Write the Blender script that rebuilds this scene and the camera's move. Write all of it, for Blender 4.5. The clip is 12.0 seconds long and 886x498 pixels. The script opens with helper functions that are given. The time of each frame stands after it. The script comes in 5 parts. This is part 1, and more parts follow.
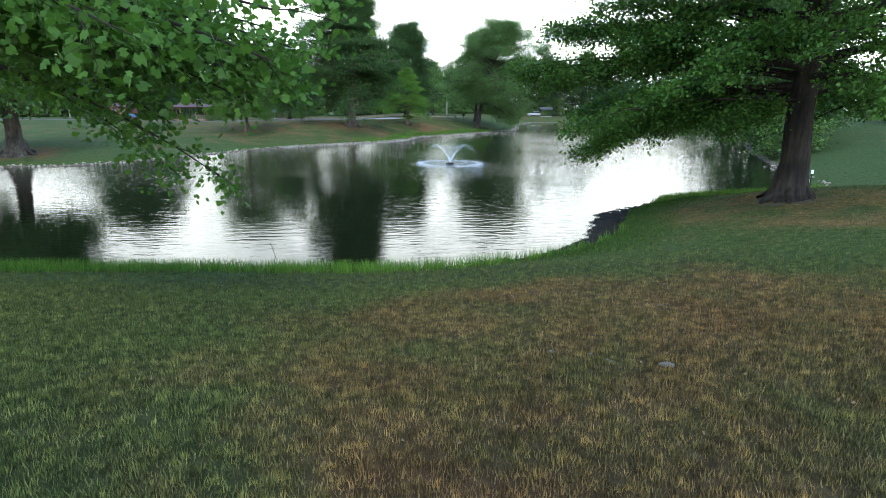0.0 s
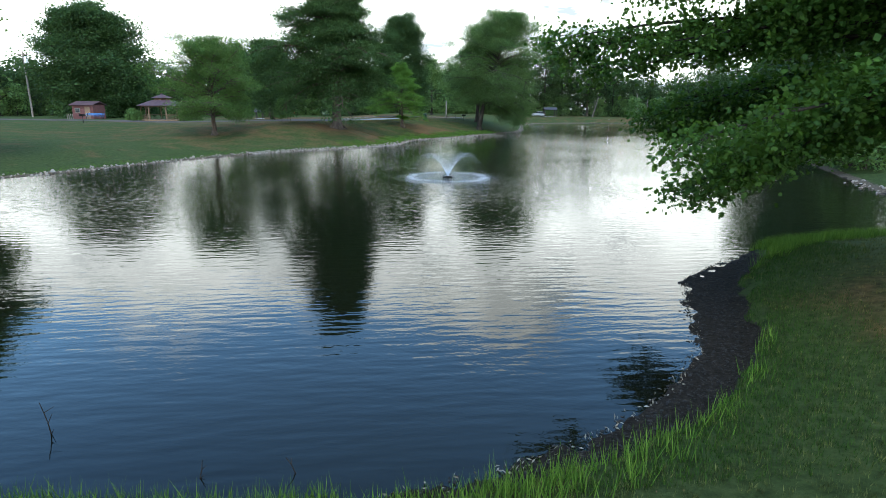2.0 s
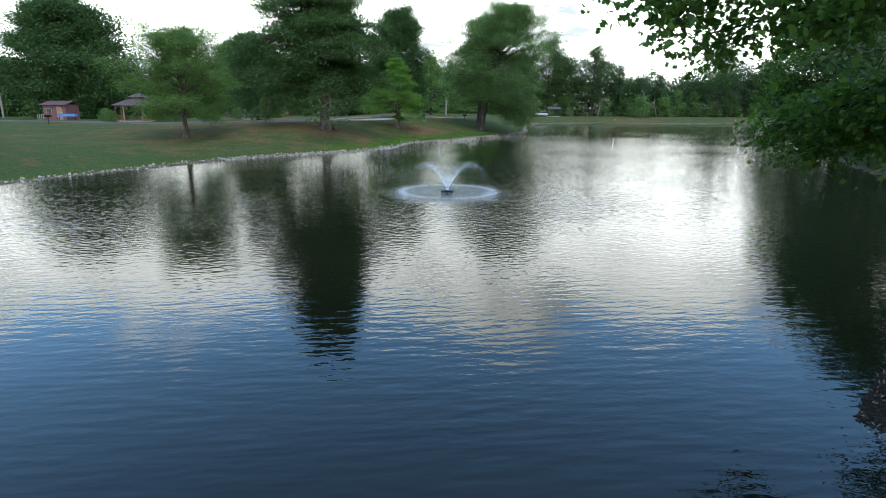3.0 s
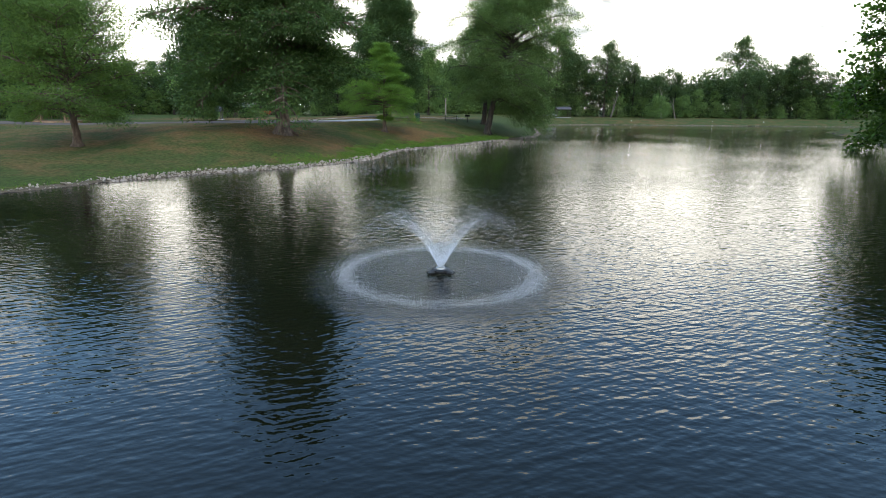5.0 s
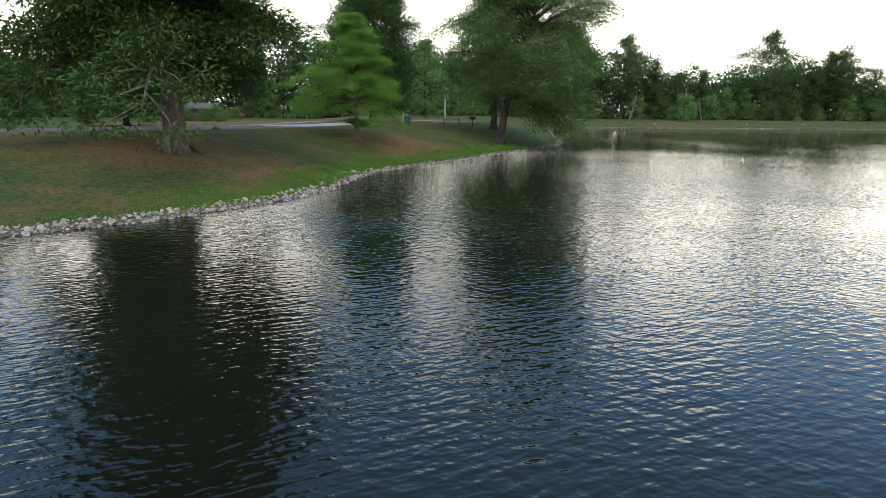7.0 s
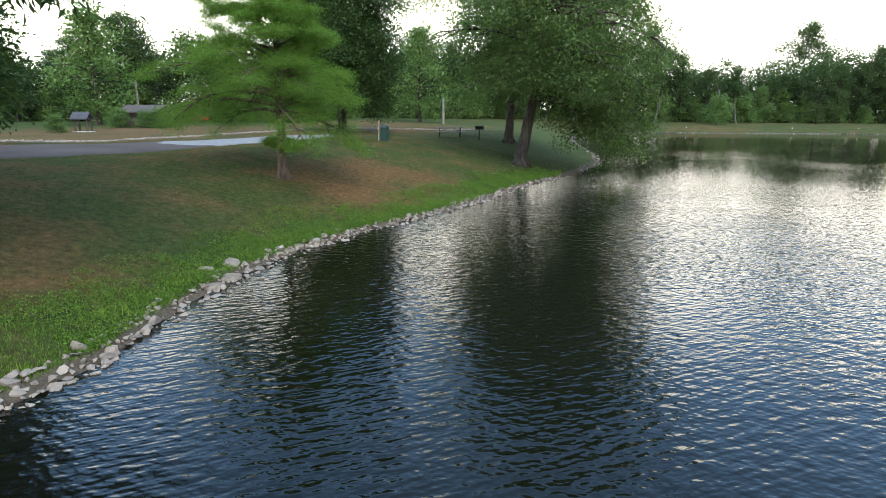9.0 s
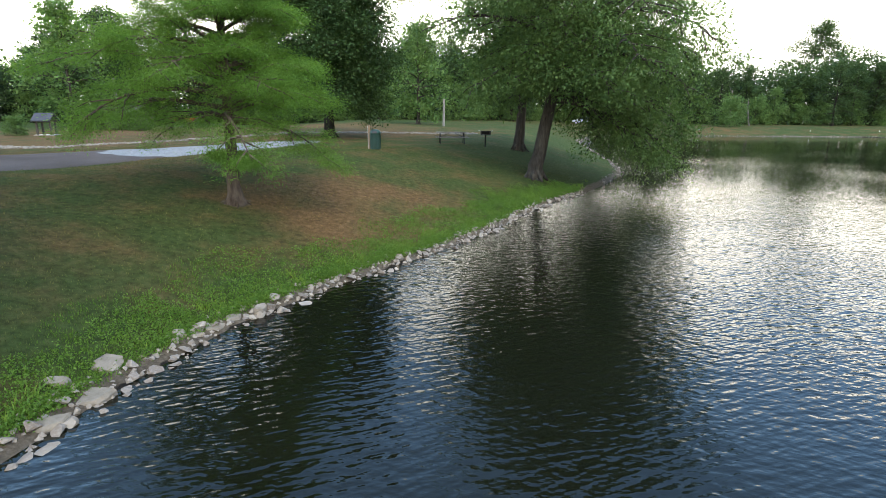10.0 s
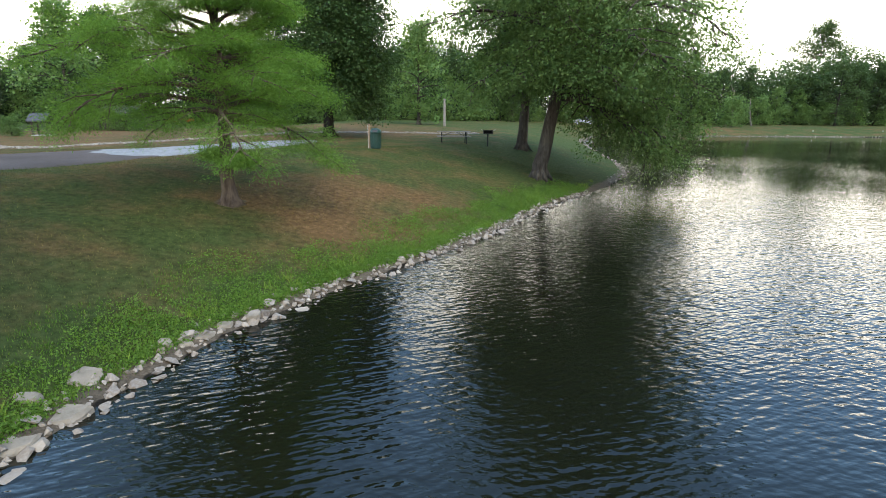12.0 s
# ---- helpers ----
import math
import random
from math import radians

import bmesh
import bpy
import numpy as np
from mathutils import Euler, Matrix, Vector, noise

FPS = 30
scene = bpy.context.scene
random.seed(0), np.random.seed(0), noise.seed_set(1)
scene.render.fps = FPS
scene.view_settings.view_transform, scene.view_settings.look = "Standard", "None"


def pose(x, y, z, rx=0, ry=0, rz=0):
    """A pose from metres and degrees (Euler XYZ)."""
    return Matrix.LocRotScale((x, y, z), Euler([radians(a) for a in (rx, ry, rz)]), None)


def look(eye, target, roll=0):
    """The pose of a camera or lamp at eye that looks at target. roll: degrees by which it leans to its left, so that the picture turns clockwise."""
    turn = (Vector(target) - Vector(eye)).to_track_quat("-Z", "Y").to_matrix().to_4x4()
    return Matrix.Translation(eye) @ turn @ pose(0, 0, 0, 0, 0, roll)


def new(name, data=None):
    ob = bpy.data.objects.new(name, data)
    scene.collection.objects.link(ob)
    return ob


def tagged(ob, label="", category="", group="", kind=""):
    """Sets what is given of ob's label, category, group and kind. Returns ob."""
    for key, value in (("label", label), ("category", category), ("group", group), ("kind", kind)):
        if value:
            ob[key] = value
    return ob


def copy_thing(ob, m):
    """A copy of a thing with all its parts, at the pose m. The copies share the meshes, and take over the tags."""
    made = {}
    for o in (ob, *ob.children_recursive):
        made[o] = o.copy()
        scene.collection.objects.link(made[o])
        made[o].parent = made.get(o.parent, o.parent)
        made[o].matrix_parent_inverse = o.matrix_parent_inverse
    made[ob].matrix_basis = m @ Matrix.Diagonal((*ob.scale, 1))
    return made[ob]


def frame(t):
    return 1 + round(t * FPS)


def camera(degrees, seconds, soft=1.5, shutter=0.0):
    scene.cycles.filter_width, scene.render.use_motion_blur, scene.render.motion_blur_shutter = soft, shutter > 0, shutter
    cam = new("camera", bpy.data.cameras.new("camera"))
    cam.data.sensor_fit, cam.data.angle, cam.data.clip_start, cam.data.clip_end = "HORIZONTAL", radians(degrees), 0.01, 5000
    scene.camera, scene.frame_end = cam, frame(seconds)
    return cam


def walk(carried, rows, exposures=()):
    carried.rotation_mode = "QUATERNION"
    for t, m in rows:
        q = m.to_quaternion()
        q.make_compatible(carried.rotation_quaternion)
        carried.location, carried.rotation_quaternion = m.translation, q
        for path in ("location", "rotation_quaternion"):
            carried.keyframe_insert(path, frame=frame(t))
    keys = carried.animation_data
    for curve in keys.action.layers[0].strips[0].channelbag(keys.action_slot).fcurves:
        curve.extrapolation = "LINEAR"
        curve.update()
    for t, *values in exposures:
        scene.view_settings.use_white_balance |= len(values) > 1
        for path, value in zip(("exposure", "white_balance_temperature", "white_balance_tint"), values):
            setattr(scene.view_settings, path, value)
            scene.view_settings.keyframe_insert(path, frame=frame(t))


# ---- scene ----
cam = camera(77, 12.0, soft=0.6)
PATH = [
    (0, (-0.565, 0.000, 4.174), 75.78, 0.01, 0.32),
    (0.5, (-0.529, 1.983, 4.163), 75.76, 0.03, 0.38),
    (1, (-0.497, 4.189, 4.139), 75.76, -0.04, 0.54),
    (1.5, (-0.402, 6.550, 4.122), 75.79, -0.01, 0.47),
    (2, (-0.319, 9.025, 4.151), 75.76, -0.01, 0.47),
    (2.5, (-0.243, 11.788, 4.168), 75.73, 0.04, 0.44),
    (3, (-0.238, 15.238, 4.150), 75.72, 0.02, 0.40),
    (5, (0.007, 30.344, 3.884), 75.78, 0.03, 0.57),
    (5.5, (0.137, 34.559, 3.779), 75.86, 0.09, 0.43),
    (6, (0.148, 38.928, 3.763), 75.85, 0.04, 0.50),
    (6.5, (0.166, 43.419, 3.773), 75.89, 0.08, 0.38),
    (7, (0.155, 48.100, 3.739), 75.96, 0.06, 0.46),
    (7.2, (0.183, 49.889, 3.752), 76.01, 0.06, 0.55),
    (8.8, (0.551, 64.056, 4.162), 75.81, 0.17, 0.55),
    (9, (0.591, 66.136, 4.227), 75.94, 0.22, 0.40),
    (9.5, (0.564, 69.822, 4.328), 75.96, 0.19, 0.45),
    (10, (0.480, 71.926, 4.368), 75.96, 0.17, 0.52),
    (10.5, (0.418, 72.861, 4.340), 75.95, 0.14, 0.58),
    (11, (0.378, 72.949, 4.306), 75.99, 0.12, 0.55),
    (11.5, (0.367, 72.794, 4.270), 76.02, 0.16, 0.51),
    (12, (0.360, 72.671, 4.208), 76.08, 0.17, 0.45),
]
walk(cam, [(t, pose(*eye, rx, 0, rz) @ pose(0, 0, 0, 0, 0, roll)) for t, eye, rx, rz, roll in PATH],
     exposures=[(0.0, 2.78, 6350, 3), (1.0, 2.74, 6350, 3), (1.7, 2.50, 6400, 3), (3.0, 2.48, 6500, 4), (5.0, 2.42, 7300, 8), (6.5, 2.36, 7500, 9), (9.0, 2.84, 7500, 9), (12.0, 2.95, 7700, 9)])

# ---- world and light ----
SUN_EL, SUN_AZ = radians(50), radians(165)      # azimuth from +y towards +x
world = bpy.data.worlds.new("sky")
scene.world = world
world.use_nodes = True
wn, wl = world.node_tree.nodes, world.node_tree.links
wn.clear()


def wnode(kind, **kw):
    n = wn.new(kind)
    for k, v in kw.items():
        n.inputs[k].default_value = v
    return n


w_out = wn.new("ShaderNodeOutputWorld")
w_bg = wnode("ShaderNodeBackground", Strength=0.1)
w_sky = wn.new("ShaderNodeTexSky")
w_sky.sky_type, w_sky.sun_disc = "NISHITA", False
w_sky.sun_elevation, w_sky.sun_rotation = SUN_EL, SUN_AZ
w_sky.dust_density, w_sky.air_density, w_sky.ozone_density = 0.3, 1.0, 2.0
w_tc = wn.new("ShaderNodeTexCoord")
w_sep = wn.new("ShaderNodeSeparateXYZ")
wl.new(w_tc.outputs["Generated"], w_sep.inputs[0])


def wmath(op, a, b=0.0, c=0.0, clamp=False):
    n = wn.new("ShaderNodeMath")
    n.operation, n.use_clamp = op, clamp
    for i, v in enumerate((a, b, c)):
        if hasattr(v, "is_linked"):
            wl.new(v, n.inputs[i])
        else:
            n.inputs[i].default_value = v
    return n.outputs[0]


# a flat cloud deck seen in perspective, closed towards the horizon, broken overhead
w_up = wmath("ADD", wmath("MAXIMUM", w_sep.outputs["Z"], 0.0), 0.10)
w_plane = wn.new("ShaderNodeCombineXYZ")
wl.new(wmath("DIVIDE", w_sep.outputs["X"], w_up), w_plane.inputs[0])
wl.new(wmath("DIVIDE", w_sep.outputs["Y"], w_up), w_plane.inputs[1])
w_n1 = wnode("ShaderNodeTexNoise", Scale=0.75, Detail=9.0, Roughness=0.55)
wl.new(w_plane.outputs[0], w_n1.inputs["Vector"])
w_n2 = wnode("ShaderNodeTexNoise", Scale=1.7, Detail=7.0, Roughness=0.6)
wl.new(w_plane.outputs[0], w_n2.inputs["Vector"])
w_low = wn.new("ShaderNodeMapRange")          # 1 at the horizon, 0 high up
for k, v in (("From Min", 0.22), ("From Max", 0.42), ("To Min", 0.34), ("To Max", -0.09)):
    w_low.inputs[k].default_value = v
wl.new(w_sep.outputs["Z"], w_low.inputs["Value"])
w_cover = wn.new("ShaderNodeMapRange")
w_cover.interpolation_type = "SMOOTHSTEP"
for k, v in (("From Min", 0.49), ("From Max", 0.60)):
    w_cover.inputs[k].default_value = v
wl.new(wmath("ADD", w_n1.outputs["Fac"], w_low.outputs[0]), w_cover.inputs["Value"])
w_tone = wn.new("ShaderNodeValToRGB")
w_tone.color_ramp.elements[0].position, w_tone.color_ramp.elements[0].color = 0.34, (1.0, 1.12, 1.22, 1)
w_tone.color_ramp.elements[1].position, w_tone.color_ramp.elements[1].color = 0.53, (4.6, 4.7, 4.7, 1)
wl.new(w_n2.outputs["Fac"], w_tone.inputs[0])
w_mix = wn.new("ShaderNodeMix")
w_mix.data_type = "RGBA"
wl.new(w_cover.outputs[0], w_mix.inputs["Factor"])
w_blue = wn.new("ShaderNodeVectorMath")
w_blue.operation = "MULTIPLY"
w_blue.inputs[1].default_value = (0.78, 1.0, 1.10)      # clear rain-washed air between the clouds
wl.new(w_sky.outputs[0], w_blue.inputs[0])
wl.new(w_blue.outputs[0], w_mix.inputs["A"])
w_haze = wn.new("ShaderNodeMapRange")         # the deck thins and brightens towards the horizon
for k, v in (("From Min", 0.14), ("From Max", 0.5), ("To Min", 1.5), ("To Max", 0.85)):
    w_haze.inputs[k].default_value = v
wl.new(w_sep.outputs["Z"], w_haze.inputs["Value"])
w_lit = wn.new("ShaderNodeVectorMath")
w_lit.operation = "SCALE"
wl.new(w_tone.outputs[0], w_lit.inputs[0])
wl.new(w_haze.outputs[0], w_lit.inputs["Scale"])
wl.new(w_lit.outputs[0], w_mix.inputs["B"])
wl.new(w_mix.outputs["Result"], w_bg.inputs["Color"])
wl.new(w_bg.outputs[0], w_out.inputs[0])

sun_data = bpy.data.lights.new("sun", "SUN")
sun_data.energy, sun_data.angle, sun_data.color = 0.35, radians(30), (1.0, 0.96, 0.88)
sun = new("sun", sun_data)
sun_way = Vector((math.sin(SUN_AZ) * math.cos(SUN_EL), math.cos(SUN_AZ) * math.cos(SUN_EL), math.sin(SUN_EL)))
sun.matrix_world = look(sun_way * 200, (0, 0, 0))

# ---- materials ----


class Mat:
    """A small builder for node materials."""

    def __init__(self, name, rough=0.7, metal=0.0, spec=0.5):
        self.m = bpy.data.materials.new(name)
        self.m.use_nodes = True
        self.n, self.l = self.m.node_tree.nodes, self.m.node_tree.links
        self.b = self.n["Principled BSDF"]
        self.b.inputs["Roughness"].default_value = rough
        self.b.inputs["Metallic"].default_value = metal
        self.b.inputs["Specular IOR Level"].default_value = spec
        self.pos = self.n.new("ShaderNodeNewGeometry").outputs["Position"]

    def put(self, sock, v):
        if hasattr(v, "is_linked"):
            self.l.new(v, sock)
        elif isinstance(v, tuple) and len(v) == 3 and sock.type == "RGBA":
            sock.default_value = (*v, 1)
        else:
            sock.default_value = v

    def noise(self, scale, detail=4.0, rough=0.55, vec=None, stretch=None):
        v = vec or self.pos
        if stretch:
            mp = self.n.new("ShaderNodeMapping")
            mp.inputs["Scale"].default_value = stretch
            self.l.new(v, mp.inputs["Vector"])
            v = mp.outputs[0]
        t = self.n.new("ShaderNodeTexNoise")
        t.inputs["Scale"].default_value, t.inputs["Detail"].default_value = scale, detail
        t.inputs["Roughness"].default_value = rough
        self.l.new(v, t.inputs["Vector"])
        return t.outputs["Fac"]

    def local(self):
        return self.n.new("ShaderNodeTexCoord").outputs["Object"]

    def ramp(self, fac, *stops):
        r = self.n.new("ShaderNodeValToRGB")
        e = r.color_ramp.elements
        while len(e) < len(stops):
            e.new(0.5)
        for el, (p, c) in zip(e, stops):
            el.position, el.color = p, (*c, 1)
        self.put(r.inputs[0], fac)
        return r.outputs[0]

    def step(self, v, a, b, lo=0.0, hi=1.0):
        r = self.n.new("ShaderNodeMapRange")
        r.interpolation_type = "SMOOTHSTEP"
        self.put(r.inputs["Value"], v)
        for k, x in (("From Min", a), ("From Max", b), ("To Min", lo), ("To Max", hi)):
            r.inputs[k].default_value = x
        return r.outputs[0]

    def math(self, op, a, b=0.0, clamp=False):
        r = self.n.new("ShaderNodeMath")
        r.operation, r.use_clamp = op, clamp
        self.put(r.inputs[0], a), self.put(r.inputs[1], b)
        return r.outputs[0]

    def mix(self, fac, a, b, blend="MIX"):
        r = self.n.new("ShaderNodeMix")
        r.data_type, r.blend_type = "RGBA", blend
        self.put(r.inputs["Factor"], fac), self.put(r.inputs["A"], a), self.put(r.inputs["B"], b)
        return r.outputs["Result"]

    def near(self, x, y, r0, r1):
        """1 within r0 of (x, y), 0 beyond r1."""
        f = self.n.new("ShaderNodeVectorMath")
        f.operation = "MULTIPLY"
        self.l.new(self.pos, f.inputs[0])
        f.inputs[1].default_value = (1, 1, 0)
        d = self.n.new("ShaderNodeVectorMath")
        d.operation = "DISTANCE"
        self.l.new(f.outputs[0], d.inputs[0])
        d.inputs[1].default_value = (x, y, 0)
        return self.step(d.outputs["Value"], r0, r1, 1.0, 0.0)

    def color(self, c):
        self.put(self.b.inputs["Base Color"], c)
        return self

    def bump(self, height, dist=0.02, strength=0.6, normal=None):
        b = self.n.new("ShaderNodeBump")
        b.inputs["Distance"].default_value, b.inputs["Strength"].default_value = dist, strength
        self.put(b.inputs["Height"], height)
        if normal:
            self.l.new(normal, b.inputs["Normal"])
        self.l.new(b.outputs[0], self.b.inputs["Normal"])
        return b.outputs[0]

    def island(self):
        return self.n.new("ShaderNodeNewGeometry").outputs["Random Per Island"]

    def each(self):
        return self.n.new("ShaderNodeObjectInfo").outputs["Random"]


def plain(name, c, rough=0.6, metal=0.0, vary=0.25, scale=3.0, relief=0.004):
    """Paint, metal or wood of one colour with grain and weathering at two scales."""
    m = Mat(name, rough, metal)
    dark = tuple(v * (1 - vary) for v in c)
    light = tuple(min(1, v * (1 + vary)) for v in c)
    n1, n2 = m.noise(scale, 5), m.noise(scale * 11, 3)
    m.color(m.mix(m.step(n2, 0.3, 0.7, 0.0, 0.4), m.ramp(n1, (0.3, dark), (0.7, light)), c))
    m.bump(n2, relief)
    return m.m


def leaf_mat(name, dark, mid, light, translucent=0.3):
    m = Mat(name, 0.6, 0, 0.2)
    big = m.noise(0.45, 3)
    c = m.ramp(m.island(), (0.0, dark), (0.55, mid), (1.0, light))
    c = m.mix(m.step(big, 0.35, 0.7, 0.0, 0.55), c, m.mix(0.5, mid, light))
    m.color(c)
    tr = m.n.new("ShaderNodeBsdfTranslucent")
    m.l.new(m.mix(0.35, c, (light[0] * 1.4, light[1] * 1.4, light[2] * 0.6)), tr.inputs["Color"])
    mx = m.n.new("ShaderNodeMixShader")
    mx.inputs[0].default_value = translucent
    m.l.new(m.b.outputs[0], mx.inputs[1]), m.l.new(tr.outputs[0], mx.inputs[2])
    m.l.new(mx.outputs[0], m.n["Material Output"].inputs[0])
    return m.m


def bark_mat(name, dark, light):
    m = Mat(name, 0.95, 0, 0.15)
    a = m.noise(7, 6, 0.65, stretch=(1, 1, 0.16))
    b = m.noise(1.3, 3)
    m.color(m.mix(m.step(b, 0.35, 0.65, 0, 0.5), m.ramp(a, (0.3, dark), (0.68, light)), dark))
    m.bump(a, 0.05, 0.9)
    return m.m


def turf_color(m, fine=None):
    """Mown grass, green and dried out in patches; used for the soil sheet and for the blades."""
    big, mid, small = m.noise(0.10, 3), m.noise(0.55, 5, 0.6), m.noise(5.0, 6, 0.7)
    dry = m.math("ADD", m.math("MULTIPLY", m.near(2.3, 5.0, 3.2, 7.4), 0.95), m.math("MULTIPLY", m.near(-2.5, 91.5, 1.6, 6.0), 0.8))
    dry = m.math("ADD", dry, m.math("MULTIPLY", m.near(1, 100, 3, 9), 0.2))
    dry = m.math("ADD", dry, m.math("MULTIPLY", m.near(-12, 76, 2, 6), 0.45))
    dry = m.math("ADD", dry, m.math("MULTIPLY", m.near(11, 17, 2.2, 7), 0.8))
    dry = m.math("ADD", dry, m.math("MULTIPLY", m.near(-33, 43, 1.5, 4), 0.8))
    dry = m.math("ADD", dry, m.math("MULTIPLY", m.near(-14, 84, 8, 30), 0.5))
    dry = m.math("ADD", dry, m.math("MULTIPLY", m.near(-24, 130, 16, 38), 1.0))
    dry = m.math("ADD", dry, m.math("MULTIPLY", m.near(2, 114, 6, 18), 0.15))
    dry = m.math("ADD", dry, m.math("MULTIPLY", m.near(60, 186, 40, 95), 0.5))
    dry = m.math("ADD", dry, m.math("MULTIPLY", m.near(-38, 70, 10, 40), 0.4))
    dry = m.math("ADD", dry, m.step(big, 0.45, 0.75, 0.0, 0.4))
    amount = m.math("ADD", m.math("MULTIPLY", dry, 0.62), m.math("MULTIPLY", m.math("SUBTRACT", mid, 0.5), 1.5), True)
    amount = m.step(amount, 0.12, 0.9)
    green = m.ramp(small, (0.28, (0.021, 0.033, 0.010)), (0.52, (0.048, 0.071, 0.022)), (0.78, (0.089, 0.107, 0.036)))
    brown = m.ramp(small, (0.28, (0.065, 0.043, 0.021)), (0.55, (0.151, 0.086, 0.040)), (0.8, (0.241, 0.163, 0.083)))
    rust = m.ramp(small, (0.28, (0.049, 0.023, 0.012)), (0.55, (0.127, 0.061, 0.030)), (0.8, (0.217, 0.127, 0.066)))
    brown = m.mix(m.math("MULTIPLY", m.near(0.6, 3.5, 3.0, 8.0), m.step(m.noise(0.8, 4), 0.35, 0.6), True), brown, rust)
    return m.mix(amount, green, brown), small, mid


def make_turf():
    m = Mat("turf", 0.95, 0, 0.05)
    c, small, mid = turf_color(m)
    # sheet darkened near the start: shade between the blades, put into the colour
    gap_shade = m.math("MULTIPLY", m.near(-0.5, 5.5, 6.0, 10.0), m.step(m.noise(2.2, 4, 0.6), 0.66, 0.74, 0.55, 0.0))
    c = m.mix(gap_shade, c, m.mix(m.step(small, 0.3, 0.7), (0.017, 0.014, 0.008), (0.040, 0.031, 0.018)))
    mud = m.n.new("ShaderNodeAttribute")
    mud.attribute_name = "mud"
    wet = m.n.new("ShaderNodeAttribute")
    wet.attribute_name = "soil"
    speck = m.noise(14, 5, 0.7)
    soil = m.ramp(speck, (0.3, (0.060, 0.047, 0.034)), (0.7, (0.17, 0.135, 0.10)))
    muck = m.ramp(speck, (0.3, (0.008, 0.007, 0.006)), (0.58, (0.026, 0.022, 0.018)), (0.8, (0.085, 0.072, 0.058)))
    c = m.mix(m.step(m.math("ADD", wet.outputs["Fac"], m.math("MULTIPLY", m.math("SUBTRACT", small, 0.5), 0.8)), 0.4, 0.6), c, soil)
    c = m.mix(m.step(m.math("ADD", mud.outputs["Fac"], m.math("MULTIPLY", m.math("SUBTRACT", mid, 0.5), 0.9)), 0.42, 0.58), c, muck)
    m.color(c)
    m.bump(m.math("ADD", m.noise(22, 6, 0.75), m.math("MULTIPLY", small, 1.5)), 0.05, 0.9)
    return m.m


def make_blade(name, lo, hi, use_turf):
    m = Mat(name, 0.85, 0, 0.05)
    g = m.ramp(m.island(), (0.0, lo), (1.0, hi))
    if use_turf:
        c, _, _ = turf_color(m)
        g = m.mix(0.34, m.mix(1.0, c, (1.35, 1.35, 1.3), "MULTIPLY"), g)
        tuft = m.noise(8.0, 3, 0.65)
        g = m.mix(1.0, g, m.ramp(tuft, (0.36, (0.40, 0.42, 0.38)), (0.51, (0.95, 0.93, 0.84)), (0.66, (1.8, 1.62, 1.28))), "MULTIPLY")
    m.color(g)
    return m.m


def make_water():
    m = Mat("pond_water", 0.012, 0, 0.5)
    m.b.inputs["IOR"].default_value = 1.333
    m.color(m.ramp(m.noise(0.12, 3), (0.35, (0.0040, 0.0045, 0.0025)), (0.7, (0.0075, 0.0078, 0.0042))))
    calm = m.step(m.noise(0.07, 3), 0.38, 0.62, 0.55, 1.0)
    calm = m.math("MULTIPLY", calm, m.step(m.near(-2, 12, 8.0, 32.0), 0.0, 1.0, 0.55, 0.34))
    calm = m.math("MULTIPLY", calm, m.step(m.near(4, 84, 12.0, 34.0), 0.0, 1.0, 1.0, 2.5))
    # below the far dam and under bank trees, ripples flattened to suit the camera
    calm = m.math("MULTIPLY", calm, m.step(m.near(10, 106, 3.0, 9.0), 0.0, 1.0, 1.0, 0.5))
    calm = m.math("MULTIPLY", calm, m.step(m.near(4, 48, 7.0, 20.0), 0.0, 1.0, 1.0, 1.8))
    away = m.n.new("ShaderNodeSeparateXYZ")
    m.l.new(m.pos, away.inputs[0])
    calm = m.math("MULTIPLY", calm, m.step(away.outputs["Y"], 112.0, 160.0, 1.0, 0.22))
    rings = m.near(-0.05, 43.3, 2.0, 4.0)

    def ripple(scale, turn, stretch, detail):
        mp = m.n.new("ShaderNodeMapping")
        mp.inputs["Rotation"].default_value = (0, 0, radians(turn))
        m.l.new(m.pos, mp.inputs["Vector"])
        return m.noise(scale, detail, 0.5, vec=mp.outputs[0], stretch=(stretch, 1.0, 1.0))
    swell, lanes = ripple(0.5, 12, 0.45, 2), ripple(4.2, -6, 0.26, 1)
    chop, cross = ripple(6.2, 26, 0.48, 1), ripple(7.0, -22, 0.36, 1)
    fine = ripple(15.0, 8, 0.55, 1)
    open_water = m.step(away.outputs["Y"], 18.0, 38.0)
    h = m.math("ADD", m.math("MULTIPLY", swell, 0.13), m.math("MULTIPLY", lanes, m.step(open_water, 0.0, 1.0, 0.20, 0.05)))
    h = m.math("ADD", h, m.math("MULTIPLY", chop, m.step(open_water, 0.0, 1.0, 0.02, 0.085)))
    h = m.math("ADD", h, m.math("MULTIPLY", cross, m.step(open_water, 0.0, 1.0, 0.02, 0.155)))
    h = m.math("ADD", h, m.math("MULTIPLY", fine, 0.03))
    h = m.math("MULTIPLY", h, calm)
    h = m.math("ADD", h, m.math("MULTIPLY", m.math("MULTIPLY", m.noise(15.0, 3, 0.6), rings), 0.16))
    m.bump(h, 0.16, 1.0)
    return m.m


